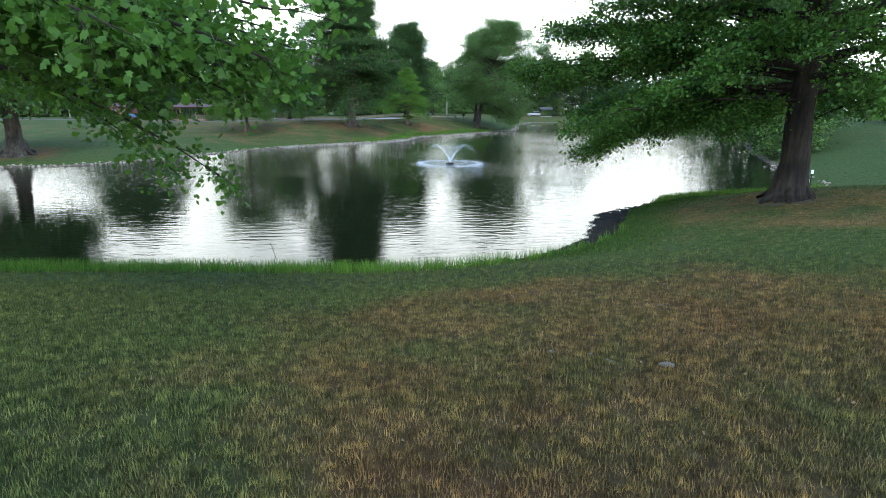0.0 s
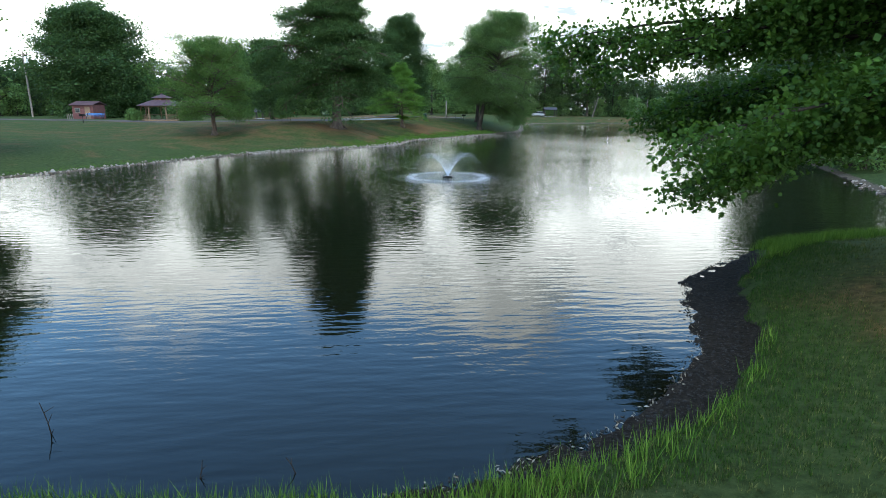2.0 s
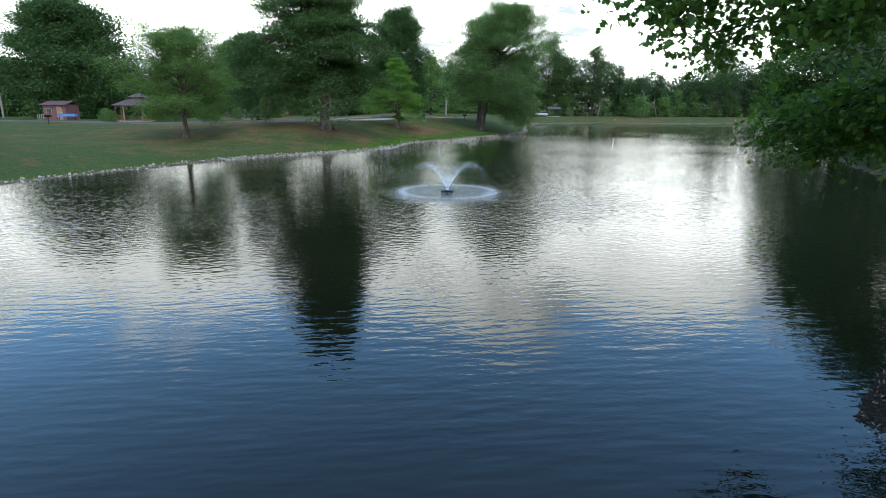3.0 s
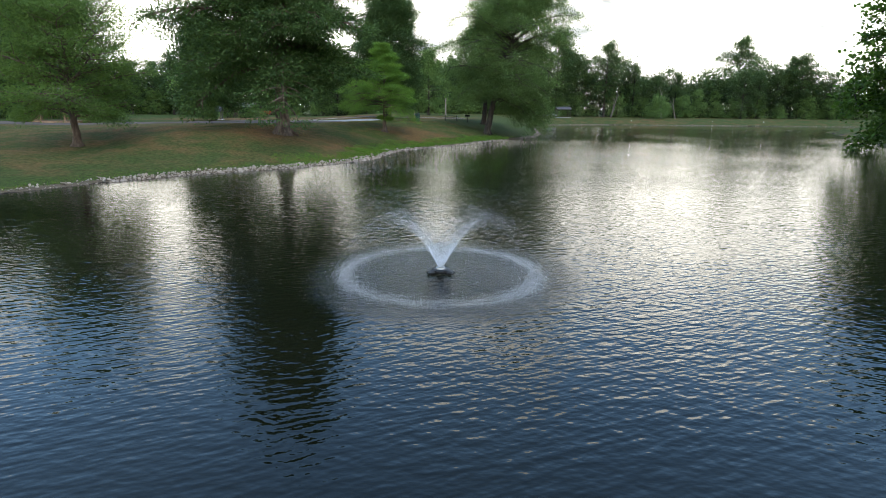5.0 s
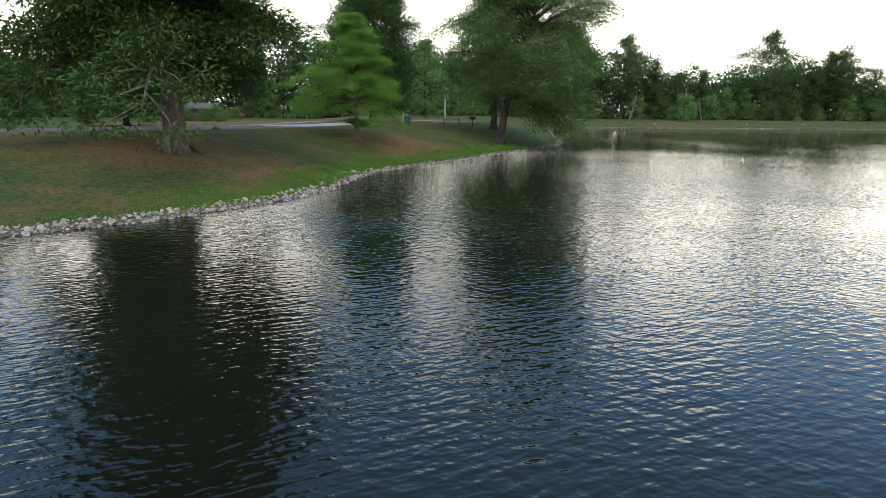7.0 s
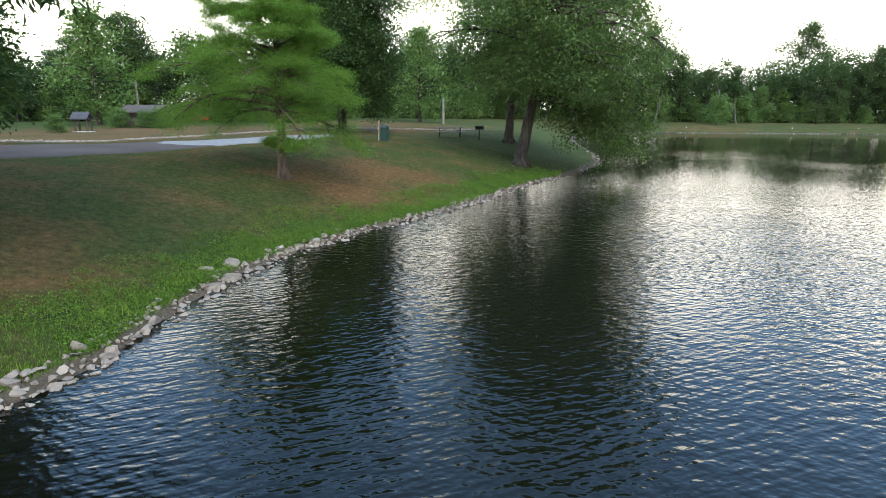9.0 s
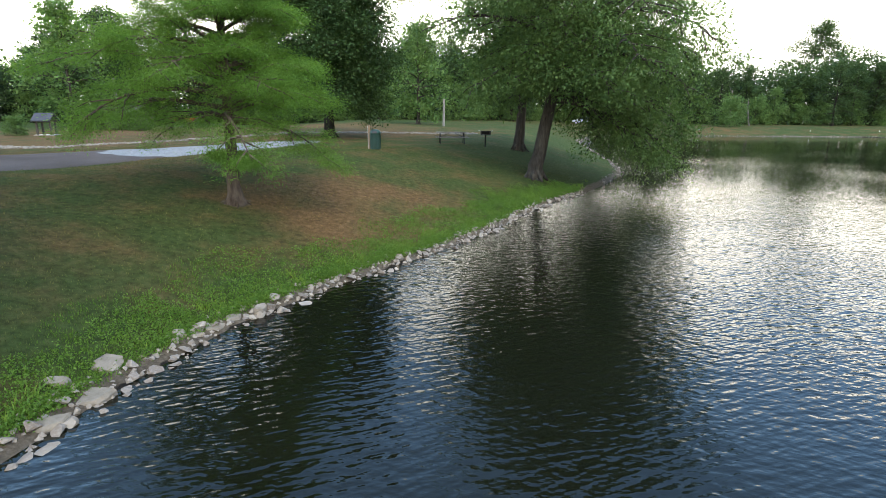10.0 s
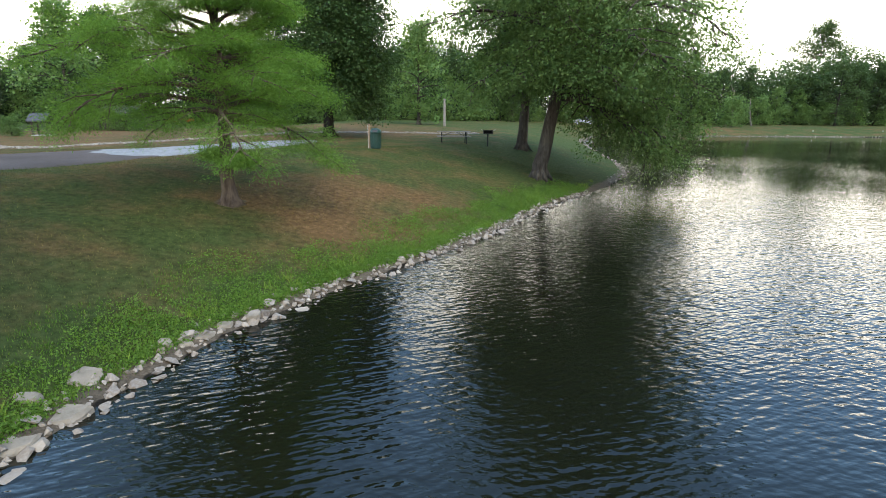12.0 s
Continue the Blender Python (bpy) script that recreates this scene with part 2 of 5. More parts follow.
def make_stone():
    m = Mat("limestone", 0.85)
    a, b = m.noise(2.6, 5), m.noise(26, 5, 0.65)
    base = m.ramp(m.each(), (0.0, (0.15, 0.115, 0.09)), (0.5, (0.26, 0.215, 0.175)), (1.0, (0.38, 0.335, 0.28)))
    base = m.mix(1.0, base, m.ramp(m.island(), (0.0, (0.62, 0.58, 0.55)), (1.0, (1.12, 1.10, 1.05))), "MULTIPLY")
    base = m.mix(m.step(a, 0.4, 0.65, 0, 0.5), base, (0.22, 0.18, 0.15))
    m.color(m.mix(m.step(b, 0.42, 0.7, 0, 0.35), base, (0.36, 0.33, 0.30)))
    m.bump(b, 0.02, 0.8)
    return m.m


def make_road():
    m = Mat("old_asphalt", 0.95, 0, 0.1)
    a, b, c = m.noise(0.3, 4), m.noise(9, 5), m.noise(45, 3)
    grey = m.ramp(a, (0.35, (0.072, 0.056, 0.050)), (0.65, (0.115, 0.092, 0.081)))
    pale = m.ramp(b, (0.35, (0.20, 0.20, 0.195)), (0.65, (0.33, 0.33, 0.325)))
    pale_zone = m.math("ADD", m.near(-12.5, 100.5, 3.0, 4.8), m.near(-9.5, 105.5, 3.6, 5.0), True)
    edge = m.math("ADD", pale_zone, m.math("MULTIPLY", m.math("SUBTRACT", m.noise(0.8, 4), 0.5), 0.9))
    m.color(m.mix(m.step(c, 0.3, 0.75, 0.0, 0.35), m.mix(m.step(edge, 0.4, 0.6), grey, pale), (0.07, 0.065, 0.06)))
    m.bump(c, 0.01, 0.7)
    return m.m


def make_droplet():
    m = Mat("white_water", 0.25, 0, 0.5)
    m.color((0.80, 0.83, 0.86))
    tr = m.n.new("ShaderNodeBsdfTranslucent")
    tr.inputs[0].default_value = (0.85, 0.88, 0.92, 1)
    mx = m.n.new("ShaderNodeMixShader")
    mx.inputs[0].default_value = 0.5
    m.l.new(m.b.outputs[0], mx.inputs[1]), m.l.new(tr.outputs[0], mx.inputs[2])
    m.l.new(mx.outputs[0], m.n["Material Output"].inputs[0])
    return m.m


TURF, WATER, STONE, ROAD, SPRAY = make_turf(), make_water(), make_stone(), make_road(), make_droplet()
BLADE = make_blade("lawn_blades", (0.043, 0.068, 0.017), (0.178, 0.170, 0.085), True)
RUSH = make_blade("shore_blades", (0.015, 0.039, 0.006), (0.048, 0.095, 0.016), False)
WEED = make_blade("bank_weeds", (0.036, 0.088, 0.012), (0.118, 0.205, 0.033), False)
FRINGE = make_blade("waterline_blades", (0.041, 0.099, 0.013), (0.126, 0.217, 0.034), False)
TALL = make_blade("tall_weeds", (0.075, 0.150, 0.018), (0.22, 0.31, 0.055), False)
BARK = bark_mat("grey_bark", (0.024, 0.019, 0.015), (0.102, 0.085, 0.068))
BARK_DARK = bark_mat("dark_bark", (0.011, 0.009, 0.008), (0.055, 0.044, 0.036))
BARK_RED = bark_mat("cypress_bark", (0.042, 0.029, 0.022), (0.163, 0.124, 0.098))
LEAF_OAK = leaf_mat("maple_leaf", (0.022, 0.058, 0.010), (0.046, 0.112, 0.018), (0.090, 0.175, 0.028), 0.44)
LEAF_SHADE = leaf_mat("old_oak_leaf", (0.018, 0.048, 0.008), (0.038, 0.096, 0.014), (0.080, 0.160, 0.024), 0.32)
LEAF_LIMB = leaf_mat("outer_oak_leaf", (0.017, 0.046, 0.007), (0.036, 0.088, 0.013), (0.072, 0.141, 0.021), 0.42)
LEAF_DARK = leaf_mat("dark_leaf", (0.018, 0.042, 0.013), (0.034, 0.074, 0.021), (0.066, 0.116, 0.034), 0.26)
LEAF_CYP = leaf_mat("cypress_needle", (0.022, 0.050, 0.016), (0.042, 0.088, 0.025), (0.076, 0.132, 0.038), 0.32)
LEAF_LIME = leaf_mat("young_cypress_needle", (0.062, 0.139, 0.022), (0.109, 0.223, 0.036), (0.164, 0.292, 0.058), 0.5)
LEAF_WIL = leaf_mat("waterside_leaf", (0.041, 0.081, 0.023), (0.074, 0.136, 0.038), (0.121, 0.193, 0.060), 0.40)
LEAF_WOOD = leaf_mat("woodland_leaf", (0.020, 0.042, 0.014), (0.040, 0.078, 0.024), (0.074, 0.120, 0.038), 0.34)
# leaf tone cut to near black: holds the shade inside the wood
LEAF_UNDER_SHADE = leaf_mat("undergrowth_shade_leaf", (0.007, 0.015, 0.006), (0.015, 0.030, 0.011), (0.034, 0.056, 0.020), 0.2)
LEAF_SOFT = leaf_mat("soft_needle", (0.046, 0.096, 0.024), (0.082, 0.155, 0.038), (0.135, 0.215, 0.058), 0.45)
LEAF_PALE = leaf_mat("pale_leaf", (0.052, 0.107, 0.029), (0.091, 0.169, 0.047), (0.150, 0.234, 0.072), 0.35)

# ---- mesh helpers ----


def mesh_from(name, verts, faces, material, smooth=False):
    me = bpy.data.meshes.new(name)
    me.from_pydata([tuple(v) for v in verts], [], faces)
    me.materials.append(material)
    if smooth:
        me.polygons.foreach_set("use_smooth", [True] * len(me.polygons))
    me.update()
    return me


def mesh_quads(name, corners, material):
    """One mesh from an array (n, k, 3): n separate faces of k corners each."""
    n, k, _ = corners.shape
    me = bpy.data.meshes.new(name)
    me.vertices.add(n * k)
    me.vertices.foreach_set("co", corners.reshape(-1).astype(np.float32))
    me.loops.add(n * k)
    me.loops.foreach_set("vertex_index", np.arange(n * k, dtype=np.int32))
    me.polygons.add(n)
    me.polygons.foreach_set("loop_start", np.arange(0, n * k, k, dtype=np.int32))
    me.materials.append(material)
    me.update(calc_edges=True)
    return me


def thing(name, at, label, category, rz=0.0, group="", kind=""):
    ob = new(name)
    ob.empty_display_size = 0.2
    ob.matrix_basis = pose(*at, 0, 0, rz)
    return tagged(ob, label, category, group, kind)


def hang(name, me, parent, label=""):
    ob = new(name, me)
    ob.parent = parent
    return tagged(ob, label)


def part(name, bm, material, parent, label="", bevel=0.0):
    if bevel:
        bmesh.ops.bevel(bm, geom=list(bm.edges), offset=bevel, segments=1, affect="EDGES")
    me = bpy.data.meshes.new(name)
    bm.to_mesh(me)
    bm.free()
    me.materials.append(material)
    return hang(name, me, parent, label)


def box(x, y, z, sx, sy, sz, rx=0, ry=0, rz=0, bm=None):
    """A block centred on (x, y, z)."""
    bm = bm or bmesh.new()
    bmesh.ops.create_cube(bm, size=1, matrix=pose(x, y, z, rx, ry, rz) @ Matrix.Diagonal((sx, sy, sz, 1)))
    return bm


def rod(a, b, r0, r1=None, n=10, bm=None):
    """A round bar from a to b."""
    bm = bm or bmesh.new()
    a, b = Vector(a), Vector(b)
    turn = (b - a).to_track_quat("Z", "Y").to_matrix().to_4x4()
    bmesh.ops.create_cone(bm, cap_ends=True, segments=n, radius1=r0, radius2=r0 if r1 is None else r1, depth=(b - a).length,
                          matrix=Matrix.Translation((a + b) / 2) @ turn)
    return bm


def turned(rings, n=20, bm=None, cx=0.0, cy=0.0):
    """A turned body from (radius, height) rings."""
    bm = bm or bmesh.new()
    loops = [[bm.verts.new((cx + r * math.cos(6.2832 * k / n), cy + r * math.sin(6.2832 * k / n), z)) for k in range(n)] for r, z in rings]
    for a, b in zip(loops, loops[1:]):
        for k in range(n):
            bm.faces.new((a[k], a[(k + 1) % n], b[(k + 1) % n], b[k]))
    bm.faces.new(loops[0][::-1])
    bm.faces.new(loops[-1])
    return bm


def prism(outline, x0, x1, bm=None):
    """An outline in the (y, z) plane pulled from x0 to x1."""
    bm = bm or bmesh.new()
    a = [bm.verts.new((x0, y, z)) for y, z in outline]
    b = [bm.verts.new((x1, y, z)) for y, z in outline]
    k = len(outline)
    for i in range(k):
        bm.faces.new((a[i], a[(i + 1) % k], b[(i + 1) % k], b[i]))
    bm.faces.new(a[::-1])
    bm.faces.new(b)
    bmesh.ops.recalc_face_normals(bm, faces=list(bm.faces))
    return bm


# ---- the lie of the land ----
LEFT_BANK = [(-80, 36), (-45, 37.5), (-31, 38.7), (-27, 39.6), (-24.6, 43), (-22.9, 47), (-20.5, 53), (-17.4, 59), (-14, 63.2), (-9.8, 66.6),
             (-6.3, 71.5), (-5.2, 75), (-5.1, 78), (-4.6, 80.3), (-3.9, 82.5), (-2.3, 85.4), (0, 88.6), (2.2, 92.3), (5.6, 98.8),
             (8.2, 102.5), (10.4, 106.3), (13.2, 112), (15, 120), (17, 135), (20, 155), (26, 171), (40, 179), (70, 180), (110, 181)]
RIGHT_BANK = [(140, 176), (120, 165), (95, 155), (74, 141), (60, 112), (49, 93), (38, 73), (30.2, 57), (25, 44), (21.6, 35.5), (20.5, 31.5), (17, 28.2)]
NEAR_BANK = [(13.3, 27.4), (10, 26.2), (7.6, 24.2), (5.7, 22.4), (5.0, 20.6), (4.2, 18.2), (2.9, 16.5), (1.4, 15.3), (0, 14.6), (-1.2, 14.2),
             (-2.6, 14.0), (-7, 14.05), (-12, 13.9), (-25, 13.2), (-45, 14), (-70, 18), (-86, 27)]
POND = np.array(LEFT_BANK + RIGHT_BANK + NEAR_BANK, float)
EDGE_A, EDGE_B = POND, np.roll(POND, -1, axis=0)


def exact_distance(x, y):
    """Metres from the waterline: positive on land."""
    p = np.stack([np.ravel(x), np.ravel(y)], 1).astype(float)
    best = np.full(len(p), 1e9)
    inside = np.zeros(len(p), bool)
    for a, b in zip(EDGE_A, EDGE_B):
        ab = b - a
        k = np.clip(((p - a) @ ab) / (ab @ ab), 0, 1)
        best = np.minimum(best, np.hypot(*(p - a - k[:, None] * ab).T))
        cross = ((a[1] > p[:, 1]) != (b[1] > p[:, 1]))
        with np.errstate(divide="ignore", invalid="ignore"):
            xi = a[0] + (p[:, 1] - a[1]) * ab[0] / ab[1]
        inside ^= cross & (p[:, 0] < xi)
    return np.where(inside, -best, best).reshape(np.shape(x))


GRID_X, GRID_Y = np.linspace(-100, 160, 701), np.linspace(-12, 200, 601)
GRID_D = exact_distance(*np.meshgrid(GRID_X, GRID_Y))


def shore_distance(x, y):
    """The same, looked up on a fine grid; beyond it the distance to the grid is added."""
    x, y = np.asarray(x, float), np.asarray(y, float)
    cx, cy = np.clip(x, -100, 159.99), np.clip(y, -12, 199.99)
    fx, fy = (cx + 100) / 260 * 700, (cy + 12) / 212 * 600
    i, j = fx.astype(int), fy.astype(int)
    u, v = fx - i, fy - j
    d = (GRID_D[j, i] * (1 - u) + GRID_D[j, i + 1] * u) * (1 - v) + (GRID_D[j + 1, i] * (1 - u) + GRID_D[j + 1, i + 1] * u) * v
    return d + np.hypot(x - cx, y - cy)


def wobble(x, y):
    return (np.sin(x * 0.61 + 1.3) * np.cos(y * 0.53 + 0.4) + 0.6 * np.sin(x * 1.37 + y * 0.9) * np.cos(y * 1.1 - 0.7 * x)) * 0.5


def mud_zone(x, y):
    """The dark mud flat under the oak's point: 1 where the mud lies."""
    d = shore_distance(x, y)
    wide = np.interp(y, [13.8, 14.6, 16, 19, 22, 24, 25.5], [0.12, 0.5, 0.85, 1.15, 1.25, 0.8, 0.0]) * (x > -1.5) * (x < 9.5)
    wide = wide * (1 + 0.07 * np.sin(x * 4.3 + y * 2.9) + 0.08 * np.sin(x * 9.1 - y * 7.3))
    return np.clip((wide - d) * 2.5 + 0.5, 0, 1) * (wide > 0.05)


def land(x, y):
    x, y = np.asarray(x, float), np.asarray(y, float)
    d = shore_distance(x, y)
    up = np.interp(d, [0, 0.4, 1.5, 3, 6, 10, 20, 40, 100, 300], [0, 0.16, 0.42, 0.76, 1.55, 2.16, 2.3, 2.75, 3.0, 3.2])
    up = up * (1 - 0.16 * np.clip((36 - y) / 6, 0, 1))
    low_left = np.clip((-14 - x) / 8, 0, 1) * np.clip((75 - y) / 10, 0, 1) * np.clip((y - 36) / 3, 0, 1)
    up = up * (1 - 0.46 * low_left * np.clip(1.6 - d / 25, 0, 1))
    low_park = np.maximum(0.26 * np.clip((-22 - x) / 15, 0, 1) * np.clip((y - 60) / 10, 0, 1), 0.42 * np.clip((-12 - x) / 15, 0, 1) * np.clip((y - 95) / 12, 0, 1))
    up = up * (1 - low_park)
    far = np.clip((y - 150) / 25, 0, 1) * np.clip((x - 10) / 20, 0, 1)
    up = up * (1 - far * 0.35)
    mud = mud_zone(x, y)
    up = up * (1 - 0.72 * mud)
    z = np.where(d >= 0, up, np.maximum(-1.6, d * 0.32))
    return z + wobble(x, y) * 0.05 * np.clip(np.abs(d) / 3, 0, 1) + mud * 0.03 * np.sin(x * 7.1) * np.sin(y * 6.3)


def on_land(x, y):
    return float(land(np.array([x]), np.array([y]))[0])


def spread(stops):
    """Grid lines from (start, end, spacing) runs."""
    out = []
    for a, b, s in stops:
        out += list(np.linspace(a, b, max(2, round((b - a) / s) + 1))[:-1])
    return np.array(out + [stops[-1][1]])


def make_ground():
    xs = spread([(-900, -140, 76), (-140, -60, 4), (-60, -30, 1.2), (-30, -14, 0.6), (-14, 16, 0.26), (16, 40, 0.7), (40, 140, 3), (140, 900, 76)])
    ys = spread([(-300, -20, 28), (-20, -2, 1.5), (-2, 30, 0.26), (30, 62, 0.7), (62, 112, 0.42), (112, 185, 1.2), (185, 260, 5), (260, 1500, 124)])
    gx, gy = np.meshgrid(xs, ys)
    z = land(gx, gy)
    nx, ny = len(xs), len(ys)
    verts = np.stack([gx, gy, z], -1).reshape(-1, 3)
    i = np.arange(nx * ny).reshape(ny, nx)
    quads = np.stack([i[:-1, :-1], i[:-1, 1:], i[1:, 1:], i[1:, :-1]], -1).reshape(-1, 4)
    me = bpy.data.meshes.new("ground")
    me.vertices.add(len(verts))
    me.vertices.foreach_set("co", verts.reshape(-1).astype(np.float32))
    me.loops.add(quads.size)
    me.loops.foreach_set("vertex_index", quads.reshape(-1).astype(np.int32))
    me.polygons.add(len(quads))
    me.polygons.foreach_set("loop_start", np.arange(0, quads.size, 4, dtype=np.int32))
    me.polygons.foreach_set("use_smooth", np.ones(len(quads), bool))
    me.materials.append(TURF)
    me.update(calc_edges=True)
    d = shore_distance(gx, gy).ravel()
    mud = me.attributes.new("mud", "FLOAT", "POINT")
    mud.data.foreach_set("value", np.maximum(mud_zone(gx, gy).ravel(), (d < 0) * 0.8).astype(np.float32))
    soil = me.attributes.new("soil", "FLOAT", "POINT")
    rocky = np.clip(0.95 - d, 0, 1) * (gy.ravel() > 34) * (d > -1)
    for tx, ty, r in ((10.7, 18.2, 1.0), (-6.2, 89.5, 0.5), (-12.7, 75.3, 0.9), (-33, 42.8, 1.6)):
        rocky = np.maximum(rocky, np.clip(1.4 - np.hypot(gx.ravel() - tx, gy.ravel() - ty) / r, 0, 0.8))
    soil.data.foreach_set("value", rocky.astype(np.float32))
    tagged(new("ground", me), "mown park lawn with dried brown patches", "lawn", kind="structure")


make_ground()


def make_pond():
    lo, hi = POND.min(0) - 3, POND.max(0) + 3
    xs, ys = np.linspace(lo[0], hi[0], 24), np.linspace(lo[1], hi[1], 20)
    gx, gy = np.meshgrid(xs, ys)
    keep = np.stack([gx, gy, np.zeros_like(gx)], -1).reshape(-1, 3)
    faces = [(j * 24 + i, j * 24 + i + 1, (j + 1) * 24 + i + 1, (j + 1) * 24 + i) for j in range(19) for i in range(23)]
    tagged(new("water", mesh_from("water", keep, faces, WATER, True)), "dark rippled pond water reflecting a cloudy sky", "pond", kind="structure")


make_pond()


def make_road_strip():
    near = [(-75, 86.0), (-45, 85.0), (-28, 84.8), (-20, 85.6), (-15.2, 88.8), (-12.8, 92.6), (-10.8, 98.6), (-8.2, 105.0), (-7.6, 108.5)]
    far = [(-75, 91.5), (-45, 91.0), (-30, 91.2), (-24, 92.6), (-19.6, 96.0), (-17.4, 100.4), (-13.4, 104.2), (-10.0, 108.4), (-8.6, 110.0)]

    def along(pts, n):
        p = np.array(pts, float)
        s = np.concatenate([[0], np.cumsum(np.hypot(*np.diff(p, axis=0).T))])
        k = np.linspace(0, s[-1], n)
        return np.stack([np.interp(k, s, p[:, 0]), np.interp(k, s, p[:, 1])], 1)
    n, w = 150, 12
    a, b = along(near, n), along(far, n)
    k = np.linspace(0, 1, w)[None, :, None]
    p = a[:, None] * (1 - k) + b[:, None] * k
    z = land(p[..., 0], p[..., 1]) + 0.05
    z[:, 0] -= 0.12
    z[:, -1] -= 0.12
    verts = np.concatenate([p, z[..., None]], -1).reshape(-1, 3)
    faces = [(i * w + j, (i + 1) * w + j, (i + 1) * w + j + 1, i * w + j + 1) for i in range(n - 1) for j in range(w - 1)]
    tagged(new("road", mesh_from("road", verts, [f[::-1] for f in faces], ROAD, True)), "worn grey asphalt park drive with pale gravel patch", "road", kind="structure")


make_road_strip()

# ---- trees ----


class Wood:
    """Collects tapered tubes for trunk and limbs."""

    def __init__(self):
        self.v, self.f = [], []

    def tube(self, pts, radii, n):
        start = len(self.v)
        pts = [Vector(p) for p in pts]
        for i, (p, r) in enumerate(zip(pts, radii)):
            way = (pts[min(i + 1, len(pts) - 1)] - pts[max(i - 1, 0)]).normalized()
            u = way.orthogonal().normalized() if abs(way.z) < 0.95 else Vector((1, 0, 0))
            s = way.cross(u).normalized()
            u = s.cross(way)
            for k in range(n):
                a = 6.2832 * k / n
                self.v.append(p + (u * math.cos(a) + s * math.sin(a)) * r)
        for i in range(len(pts) - 1):
            for k in range(n):
                a, b = start + i * n + k, start + i * n + (k + 1) % n
                self.f.append((a, b, b + n, a + n))
        tip = start + (len(pts) - 1) * n
        self.f.append(tuple(tip + k for k in range(n)))


def bend(a, way, length, steps, rng, droop, wander):
    """A branch's line: leaves a along way, wanders, and sinks (droop > 0) or rises."""
    pts, p, d = [Vector(a)], Vector(a), Vector(way).normalized()
    for i in range(steps):
        d = (d + Vector((rng.gauss(0, wander), rng.gauss(0, wander), rng.gauss(0, wander * 0.6) - droop * (i + 1) / steps))).normalized()
        p = p + d * (length / steps)
        pts.append(p.copy())
    return pts


def leaves(anchors, ways, per, clump, size, aspect, rng, flat=0.5, hang_down=0.0, along=0.0, lobed=False):
    """Leaf blades scattered in small clumps round the anchors. Returns (n, 4 or 6, 3)."""
    a = np.repeat(np.array(anchors), per, 0)
    w = np.repeat(np.array(ways), per, 0)
    n = len(a)
    off = rng.normal(0, 1, (n, 3)) * clump
    off[:, 2] *= flat
    c = a + off
    axis = rng.normal(0, 1, (n, 3)) + w * along + off / clump * 0.5
    axis[:, 2] -= hang_down
    axis /= np.linalg.norm(axis, axis=1, keepdims=True) + 1e-9
    nrm = rng.normal(0, 1, (n, 3)) * 0.75 + np.array([0, 0, 0.8])
    side = np.cross(nrm, axis)
    side /= np.linalg.norm(side, axis=1, keepdims=True) + 1e-9
    nrm = np.cross(axis, side)
    ln = size * rng.uniform(0.6, 1.35, (n, 1))
    wd = ln * aspect * rng.uniform(0.8, 1.2, (n, 1)) * 0.5
    sag = nrm * ln * 0.10
    if lobed:
        half = ((0.22, 1.0, 0.6), (0.42, 0.45, 0.1), (0.66, 0.85, 0.8))
        q = [c] + [c + axis * ln * u + side * wd * v - sag * w for u, v, w in half] + [c + axis * ln - sag]
        q += [c + axis * ln * u - side * wd * v - sag * w for u, v, w in half[::-1]]
        return np.stack(q, 1)
    return np.stack([c, c + axis * ln * 0.48 + side * wd + sag, c + axis * ln, c + axis * ln * 0.48 - side * wd + sag], 1)


